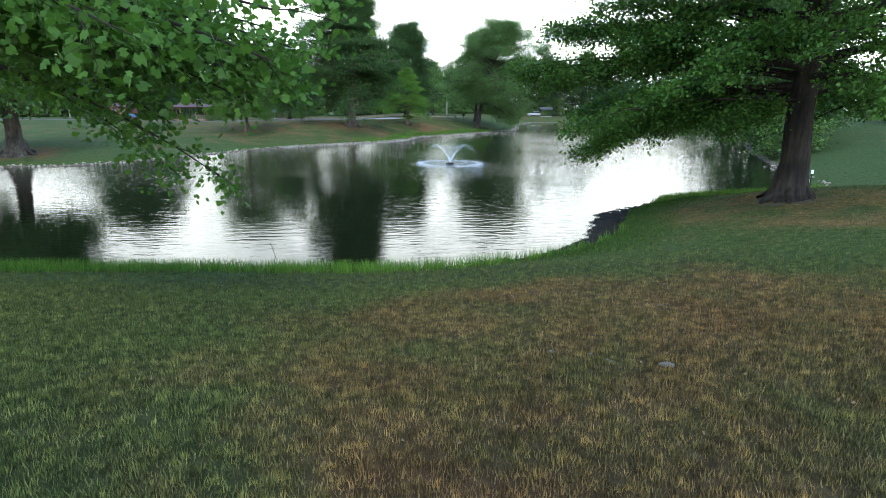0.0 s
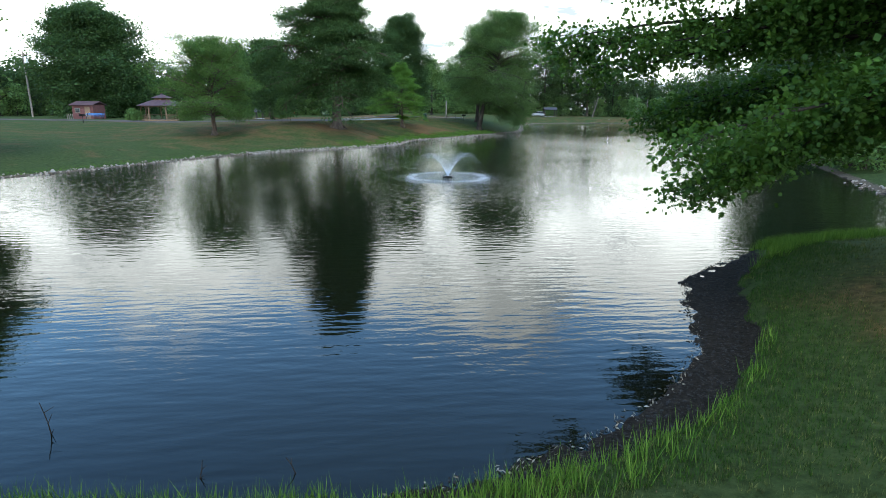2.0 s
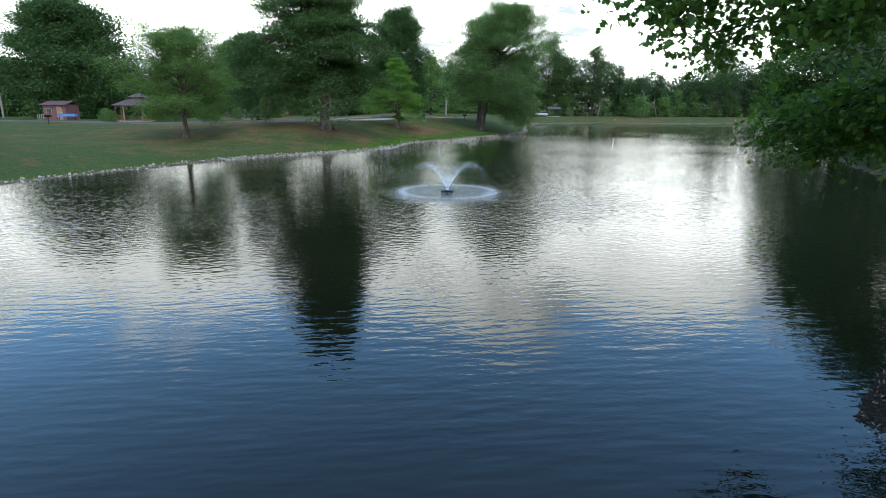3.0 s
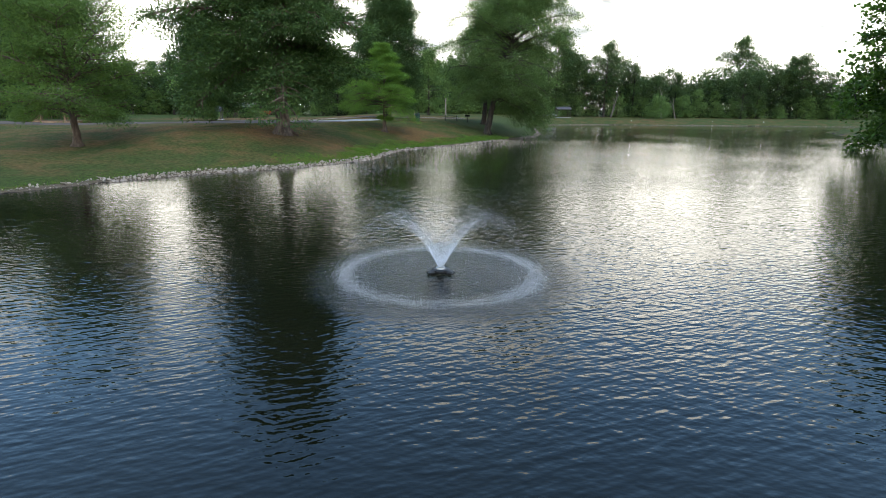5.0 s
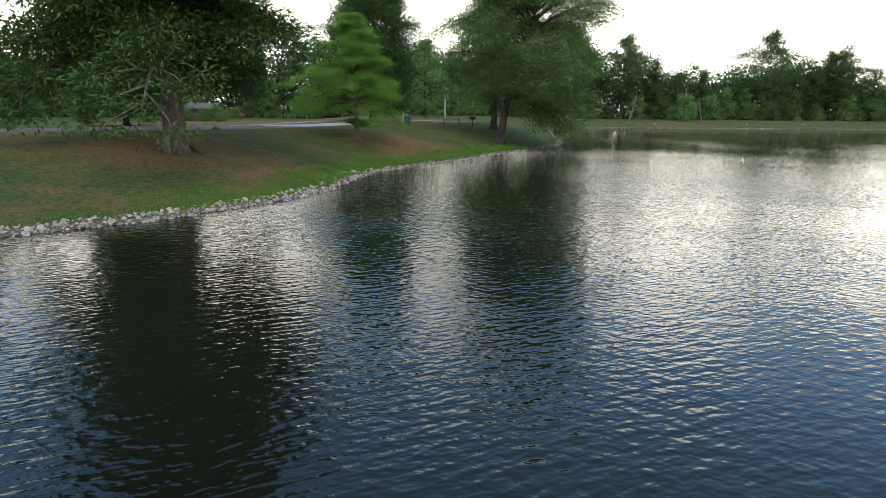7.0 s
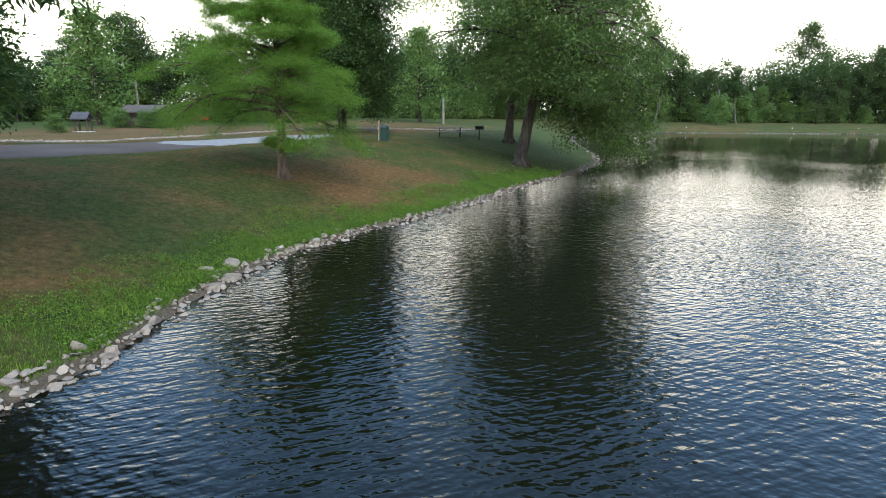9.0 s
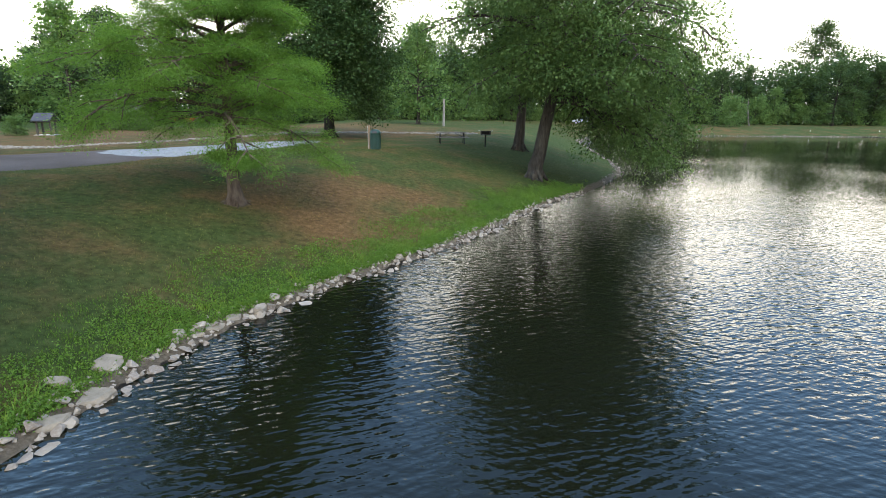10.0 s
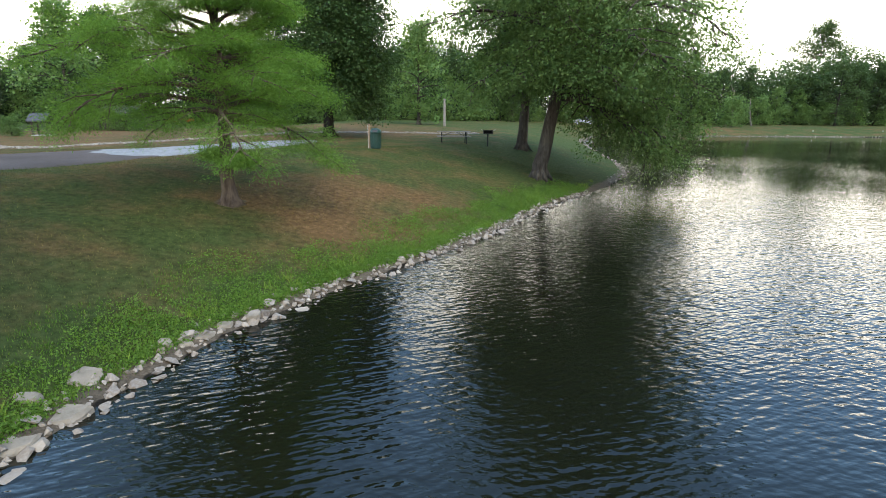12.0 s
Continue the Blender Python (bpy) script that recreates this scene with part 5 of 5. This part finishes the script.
for k, (x, y, size) in enumerate(((1.63, 5.0, 0.055), (1.12, 5.18, 0.03), (0.99, 5.42, 0.022), (0.59, 5.52, 0.035), (1.76, 5.38, 0.02), (1.45, 5.34, 0.02), (2.5, 7.4, 0.035), (-0.9, 8.2, 0.02))):
    lawn_stone(x, y, size, 40 + k)


def snag(x, y, h, seed):
    """A dead, bleached trunk at the wood's edge."""
    t = thing("dead_snag", (x, y, on_land(x, y)), "bare bleached dead trunk at the wood's edge", "dead tree", group="dead snags")
    rng, w = random.Random(seed), Wood()
    line = bend((0, 0, -0.3), (rng.uniform(-0.25, 0.25), 0, 1), h, 6, rng, 0.0, 0.08)
    w.tube(line, [0.20 * (1 - 0.11 * k) for k in range(7)], 7)
    for k in (3, 4, 5):
        w.tube(bend(line[k], (rng.uniform(-1, 1), -0.3, 0.9), h * 0.35, 3, rng, 0, 0.15), [0.09, 0.06, 0.04, 0.02], 5)
    hang("trunk", mesh_from("trunk", w.v, w.f, SNAG, True), t)


SNAG = bark_mat("bleached_wood", (0.10, 0.085, 0.07), (0.26, 0.23, 0.20))
for k, (x, y, h) in enumerate(((49, 199.5, 7), (64, 199.5, 8), (68, 199, 6))):
    snag(x, y, h, 70 + k)

# ---- stones along the banks ----


def stone_mesh(rng, flat):
    bm = bmesh.new()
    for _ in range(13):
        d = Vector((rng.gauss(0, 1), rng.gauss(0, 1), rng.gauss(0, 1))).normalized() * rng.uniform(0.42, 0.55)
        bm.verts.new((d.x, d.y * rng.uniform(0.65, 0.95), d.z * flat))
    out = bmesh.ops.convex_hull(bm, input=list(bm.verts))
    bmesh.ops.delete(bm, geom=[v for v in out["geom_interior"] if isinstance(v, bmesh.types.BMVert)], context="VERTS")
    me = bpy.data.meshes.new("stone")
    bm.to_mesh(me)
    bm.free()
    me.materials.append(STONE)
    return me


def slab_mesh(rng):
    """A broken, angular slab with a flat top."""
    bm = bmesh.new()
    for k in range(9):
        a = 6.2832 * (k + rng.uniform(-0.35, 0.35)) / 9
        r = rng.uniform(0.40, 0.55)
        top = rng.uniform(0.78, 0.94)
        bm.verts.new((r * math.cos(a), r * math.sin(a), rng.uniform(-0.5, -0.35)))
        bm.verts.new((r * 1.02 * math.cos(a), r * 1.02 * math.sin(a), rng.uniform(0.05, 0.2)))
        bm.verts.new((r * top * math.cos(a), r * top * math.sin(a), rng.uniform(0.38, 0.5)))
    out = bmesh.ops.convex_hull(bm, input=list(bm.verts))
    bmesh.ops.delete(bm, geom=[v for v in out["geom_interior"] if isinstance(v, bmesh.types.BMVert)], context="VERTS")
    me = bpy.data.meshes.new("slab")
    bm.to_mesh(me)
    bm.free()
    me.materials.append(SLAB)
    return me


SLAB = plain("pale_limestone", (0.235, 0.195, 0.150), 0.9, 0, 0.4, 3.2, 0.03)


def bank_points(pts, step, rng, inland):
    p = np.array(pts, float)
    s = np.concatenate([[0], np.cumsum(np.hypot(*np.diff(p, axis=0).T))])
    k = 0.0
    while k < s[-1]:
        i = min(int(np.searchsorted(s, k, "right")) - 1, len(p) - 2)
        d = (p[i + 1] - p[i]) / (s[i + 1] - s[i])
        q = p[i] + d * (k - s[i]) + np.array([-d[1], d[0]]) * inland(rng)
        yield q
        k += step * rng.uniform(0.6, 1.4)


def make_stones():
    rng = random.Random(8)
    shapes = [stone_mesh(rng, f) for f in (0.5, 0.6, 0.75, 0.45, 0.65, 0.8, 0.55, 0.7)]
    near = [q for q in LEFT_BANK if 72 <= q[1] <= 106]
    rip = thing("stone_edging", (0, 0, 0), "loose pale limestone blocks lining the bank", "stone edging")
    count = 0
    for q in bank_points(near, 0.125, rng, lambda r: r.uniform(-0.30, 0.36)):
        if count >= 290:
            break
        size = rng.choice((0.13, 0.18, 0.24, 0.32)) * rng.uniform(0.8, 1.2)
        ob = hang("stone", rng.choice(shapes), rip)
        ob.matrix_basis = pose(q[0], q[1], max(on_land(*q), -0.06) + size * 0.12, rng.uniform(-20, 20), rng.uniform(-20, 20), rng.uniform(0, 360)) @ Matrix.Diagonal((size, size, size, 1))
        count += 1
    slabs = [slab_mesh(rng) for _ in range(4)]
    # the big slabs
    for x, y, z, sx, sy, sz, tilt, rz in ((-5.12, 80.45, 0.16, 0.62, 0.50, 0.26, 32, 62), (-4.92, 79.6, 0.02, 0.86, 0.56, 0.20, 4, 28), (-5.03, 78.85, 0.04, 0.62, 0.36, 0.18, 6, 50),
                                          (-5.50, 79.75, 0.20, 0.60, 0.34, 0.22, 8, 5), (-4.77, 81.2, 0.06, 0.42, 0.28, 0.15, 5, 20), (-4.18, 82.4, 0.05, 0.68, 0.34, 0.16, 6, 48),
                                          (-4.56, 81.8, 0.16, 0.34, 0.30, 0.22, 20, 30), (-4.35, 82.0, 0.06, 0.40, 0.26, 0.14, 4, 10), (-5.40, 79.2, 0.09, 0.52, 0.26, 0.14, 5, 24),
                                          (-5.16, 79.95, 0.06, 0.36, 0.22, 0.12, 3, 40), (-3.5, 83.3, 0.14, 0.42, 0.30, 0.18, 10, 70), (-3.95, 82.9, 0.07, 0.50, 0.28, 0.16, 6, 55)):
        ob = hang("stone", rng.choice(slabs), rip, "large flat limestone slab")
        ob.matrix_basis = pose(x, y, z, tilt, rng.uniform(-6, 6), rz) @ Matrix.Diagonal((sx * 0.86, sy * 0.86, sz * 0.9, 1))
    # the rest, joined
    verts, faces = [], []

    def add(q, size, z):
        me = rng.choice(shapes)
        m = pose(q[0], q[1], z, rng.uniform(-25, 25), rng.uniform(-25, 25), rng.uniform(0, 360)) @ Matrix.Diagonal((size, size, size, 1))
        k = len(verts)
        verts.extend(m @ v.co for v in me.vertices)
        faces.extend(tuple(k + i for i in f.vertices) for f in me.polygons)
    for step, lo, hi, sizes in ((0.04, -0.2, 0.5, (0.08, 0.12, 0.16)), ):
        for q in bank_points(near, step, rng, lambda r: r.uniform(lo, hi)):
            size = rng.choice(sizes) * rng.uniform(0.8, 1.3)
            add(q, size, max(on_land(*q), -0.05) + size * 0.1)
    for pts in ([q for q in LEFT_BANK if 36 < q[1] <= 75 and q[0] > -60], [q for q in LEFT_BANK if q[1] >= 104]):
        for step, sizes in ((0.24, (0.12, 0.18, 0.28)), (0.16, (0.08, 0.12, 0.17))):
            for q in bank_points(pts, step * (1 if pts[0][1] < 76 else 2.5), rng, lambda r: r.uniform(-0.2, 0.6)):
                size = rng.choice(sizes) * rng.uniform(0.8, 1.3)
                add(q, size, max(on_land(*q), -0.05) + size * 0.15)
    for step, sizes in ((0.07, (0.12, 0.18, 0.26)), (0.05, (0.07, 0.10, 0.15))):
        for q in bank_points([q for q in LEFT_BANK if 59 <= q[1] <= 75], step, rng, lambda r: r.uniform(-0.25, 0.5)):
            size = rng.choice(sizes) * rng.uniform(0.8, 1.3)
            add(q, size, max(on_land(*q), -0.05) + size * 0.12)
    for q in bank_points([(24, 43), (21.4, 34.8), (20.2, 31.2), (17, 28.4)], 0.25, rng, lambda r: r.uniform(-0.2, 0.9)):
        size = rng.uniform(0.12, 0.3)
        add(q, size, max(on_land(*q), -0.05) + size * 0.15)
    # the stone-lined ditch beyond the drive
    for q in bank_points([(-60, 106), (-30, 110.8), (-15.6, 114.4), (-7.4, 121.5), (3.2, 125.2)], 0.03, rng, lambda r: r.uniform(-0.8, 0.8)):
        size = rng.uniform(0.12, 0.34)
        add(q, size, on_land(*q) + size * 0.1)
    rest = new("bank_rubble", mesh_from("bank_rubble", verts, faces, STONE))
    tagged(rest, "small pale rubble stones along bank and ditch", "rubble", kind="stuff")


make_stones()



def make_clods():
    """Dark crumbs of mud and rotted leaves on the mud flat."""
    rng = random.Random(14)
    verts, faces = [], []
    shapes = [stone_mesh(rng, 0.5) for _ in range(4)]
    n = 0
    while n < 3200:
        x, y = rng.uniform(-1, 9), rng.uniform(14, 25.5)
        if mud_zone(np.array([x]), np.array([y]))[0] < rng.uniform(0.2, 0.9) or shore_distance(np.array([x]), np.array([y]))[0] < -0.15:
            continue
        me, size = rng.choice(shapes), rng.choice((0.016, 0.024, 0.036, 0.055)) * rng.uniform(0.7, 1.3)
        m = pose(x, y, on_land(x, y) + size * 0.1, rng.uniform(-30, 30), rng.uniform(-30, 30), rng.uniform(0, 360)) @ Matrix.Diagonal((size * 1.3, size, size, 1))
        k = len(verts)
        verts.extend(m @ v.co for v in me.vertices)
        faces.extend(tuple(k + i for i in f.vertices) for f in me.polygons)
        n += 1
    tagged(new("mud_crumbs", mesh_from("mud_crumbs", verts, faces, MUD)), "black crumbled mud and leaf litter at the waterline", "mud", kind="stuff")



def make_debris():
    """Pale bits of reed, twig and gravel washed up along the mud's waterline."""
    rng = np.random.RandomState(77)
    p = scatter(60000, -1, 9, 14, 25, 78, lambda q, r: (np.abs(shore_distance(q[:, 0], q[:, 1]) - 0.06) < 0.10) & (r.uniform(0, 1, len(q)) < 0.22))
    c = np.stack([p[:, 0], p[:, 1], np.maximum(land(p[:, 0], p[:, 1]), 0) + 0.02], 1)
    quads = leaves(c, np.zeros((len(c), 3)), 1, 0.02, 0.07, 0.3, rng, 0.4)
    tagged(new("shore_debris", mesh_quads("shore_debris", quads, REED)), "pale washed-up reeds and twigs along the mud", "debris", kind="stuff")


REED = plain("bleached_reed", (0.20, 0.175, 0.135), 0.8, 0, 0.4, 9)
MUD = plain("black_mud", (0.011, 0.010, 0.009), 0.95, 0, 0.5, 6)
make_clods()

# ---- grass ----


def blades(name, pts, height, width, material, label, seed, lean=0.35):
    rng = np.random.RandomState(seed)
    n = len(pts)
    z = land(pts[:, 0], pts[:, 1])
    root = np.stack([pts[:, 0], pts[:, 1], z - 0.01], 1)
    a = rng.uniform(0, 6.2832, n)
    h = height * rng.uniform(0.5, 1.35, n)
    tip = root + np.stack([np.cos(a) * lean * h * rng.uniform(0, 1.6, n), np.sin(a) * lean * h * rng.uniform(0, 1.6, n), h], 1)
    b = rng.uniform(0, 6.2832, n)
    w = width * rng.uniform(0.7, 1.3, n)
    side = np.stack([np.cos(b) * w, np.sin(b) * w, np.zeros(n)], 1)
    ob = new(name, mesh_quads(name, np.stack([root - side, root + side, tip], 1), material))
    tagged(ob, label, "grass", kind="stuff")


def scatter(n, x0, x1, y0, y1, seed, keep):
    rng = np.random.RandomState(seed)
    p = np.stack([rng.uniform(x0, x1, n), rng.uniform(y0, y1, n)], 1)
    return p[keep(p, rng)]


def lawn_keep(p, rng):
    d = shore_distance(p[:, 0], p[:, 1])
    reach = np.abs(p[:, 0]) < 3.5 + np.maximum(p[:, 1], 0) * 0.95
    thin = rng.uniform(0, 1, len(p)) < np.clip(1.15 - p[:, 1] / 22, 0.25, 1)
    return (d > 0.5) & reach & thin & (mud_zone(p[:, 0], p[:, 1]) < 0.3)


def tufted(p, per, wide, seed):
    """Blades gathered in tufts round the given points."""
    rng = np.random.RandomState(seed)
    return np.repeat(p, per, 0) + rng.normal(0, wide, (len(p) * per, 2))


blades("lawn_grass", tufted(scatter(66000, -15, 19, 2.2, 27, 1, lawn_keep), 11, 0.045, 31), 0.074, 0.0052, BLADE, "short dry mown grass on the near bank", 2)


def near_keep(p, rng):
    return (np.abs(p[:, 0] + 0.5) < 2.2 + p[:, 1] * 0.85) & (rng.uniform(0, 1, len(p)) < np.clip((11 - p[:, 1]) / 6, 0, 1))


blades("short_grass", tufted(scatter(62000, -10, 9, 2.4, 11, 61, near_keep), 9, 0.035, 62), 0.05, 0.0048, BLADE, "dense short dry turf beside the pond", 63, 0.45)


def fringe_keep(p, rng):
    d = shore_distance(p[:, 0], p[:, 1])
    mud = mud_zone(p[:, 0], p[:, 1])
    inner = np.where(mud > 0.2, 99, -0.06)
    return (d > inner) & (rng.uniform(0, 1, len(p)) < np.clip(1.25 - d / 1.05, 0, 1)) & (p[:, 1] < 30)


blades("shore_grass", tufted(scatter(70000, -22, 19, 12, 29, 3, fringe_keep), 11, 0.07, 32), 0.29, 0.007, FRINGE, "tall bright green grass along the near waterline", 4)
make_debris()


def mud_fringe(p, rng):
    d = shore_distance(p[:, 0], p[:, 1])
    mud = mud_zone(p[:, 0], p[:, 1])
    return (mud < 0.5) & (d > 0.8) & (d < 3.0) & (rng.uniform(0, 1, len(p)) < np.clip(1.5 - d / 2.2, 0, 1))


blades("point_grass", scatter(120000, 1, 11, 14, 27, 5, mud_fringe), 0.09, 0.006, RUSH, "lush green grass behind the mud flat", 6)


def bank_keep(p, rng):
    d = shore_distance(p[:, 0], p[:, 1])
    return (d > 0.28) & (d < 3.2) & (rng.uniform(0, 1, len(p)) < np.clip(1.15 - d / 1.5, 0, 1)) & (p[:, 0] < 12)


def along_bank(n, y0, y1, seed):
    """Points in the strip above the stones, densest beside them."""
    rng = np.random.RandomState(seed)
    p = np.array([q for q in LEFT_BANK if y0 <= q[1] <= y1], float)
    s = np.concatenate([[0], np.cumsum(np.hypot(*np.diff(p, axis=0).T))])
    k = rng.uniform(0, s[-1], n)
    i = np.clip(np.searchsorted(s, k, "right") - 1, 0, len(p) - 2)
    d = (p[i + 1] - p[i]) / (s[i + 1] - s[i])[:, None]
    wide = 1.25 + 0.35 * np.sin(k * 0.8) + 0.2 * np.sin(k * 2.1)
    return p[i] + d * (k - s[i])[:, None] + np.stack([-d[:, 1], d[:, 0]], 1) * (0.34 + 1.5 * wide * rng.uniform(0, 1, n) ** 2.2)[:, None]


blades("bank_grass", tufted(along_bank(11000, 66, 106, 7), 6, 0.07, 34), 0.06, 0.010, WEED, "lush green grass and weeds above the stones", 8)
blades("far_bank_grass", scatter(260000, -40, -5, 38, 76, 9, bank_keep), 0.08, 0.010, WEED, "green grass above the stones", 10)


def inner_keep(p, rng):
    d = shore_distance(p[:, 0], p[:, 1])
    return (d > 1.5) & (rng.uniform(0, 1, len(p)) < np.clip(1.2 - d / 22, 0.2, 1))


blades("bank_lawn_grass", scatter(240000, -20, 8, 76, 106, 11, inner_keep), 0.06, 0.007, BLADE, "short patchy lawn on the far bank", 12)


def weed_keep(p, rng):
    d = shore_distance(p[:, 0], p[:, 1])
    return (d > 0.35) & (d < 1.0) & (rng.uniform(0, 1, len(p)) < np.clip(0.2 + np.sin(p[:, 1] * 1.9) * np.sin(p[:, 0] * 1.3 + p[:, 1] * 0.7), 0.06, 1))


blades("bank_weeds", tufted(scatter(11000, -10, 12, 72, 106, 21, weed_keep), 12, 0.08, 33), 0.17, 0.010, TALL, "tall yellow-green weeds behind the bank stones", 22, 0.55)


def make_broadleaf():
    """Low broad-leaved weeds in clumps on the strip above the stones."""
    rng = np.random.RandomState(51)
    p = along_bank(10500, 74, 106, 52)
    p = p[rng.uniform(0, 1, len(p)) < np.clip(0.55 + 0.6 * np.sin(p[:, 1] * 1.7) * np.sin(p[:, 0] * 2.3 + 0.8), 0.12, 1)]
    c = np.stack([p[:, 0], p[:, 1], land(p[:, 0], p[:, 1]) + rng.uniform(0.0, 0.08, len(p))], 1)
    quads = leaves(c, np.zeros((len(c), 3)), 15, 0.085, 0.046, 0.55, rng, 0.45)
    tagged(new("broadleaf_weeds", mesh_quads("broadleaf_weeds", quads, WEED_LEAF)), "low broad-leaved green weeds above the bank stones", "weeds", kind="stuff")


WEED_LEAF = leaf_mat("weed_leaf", (0.040, 0.100, 0.014), (0.085, 0.175, 0.026), (0.155, 0.255, 0.046), 0.35)
make_broadleaf()


def make_litter():
    """Fallen leaves on the near lawn."""
    rng = np.random.RandomState(41)
    p = scatter(900, -9, 12, 2.6, 14, 42, lambda q, r: shore_distance(q[:, 0], q[:, 1]) > 1.0)
    c = np.stack([p[:, 0], p[:, 1], land(p[:, 0], p[:, 1]) + 0.03], 1)
    quads = leaves(c, np.zeros((len(c), 3)), 1, 0.01, 0.036, 0.7, rng, 0.5)
    tagged(new("fallen_leaves", mesh_quads("fallen_leaves", quads, DEAD_LEAF)), "scattered dry brown leaves on the lawn", "leaf litter", kind="stuff")


DEAD_LEAF = leaf_mat("dead_leaf", (0.055, 0.030, 0.016), (0.12, 0.065, 0.032), (0.22, 0.15, 0.085), 0.1)
make_litter()
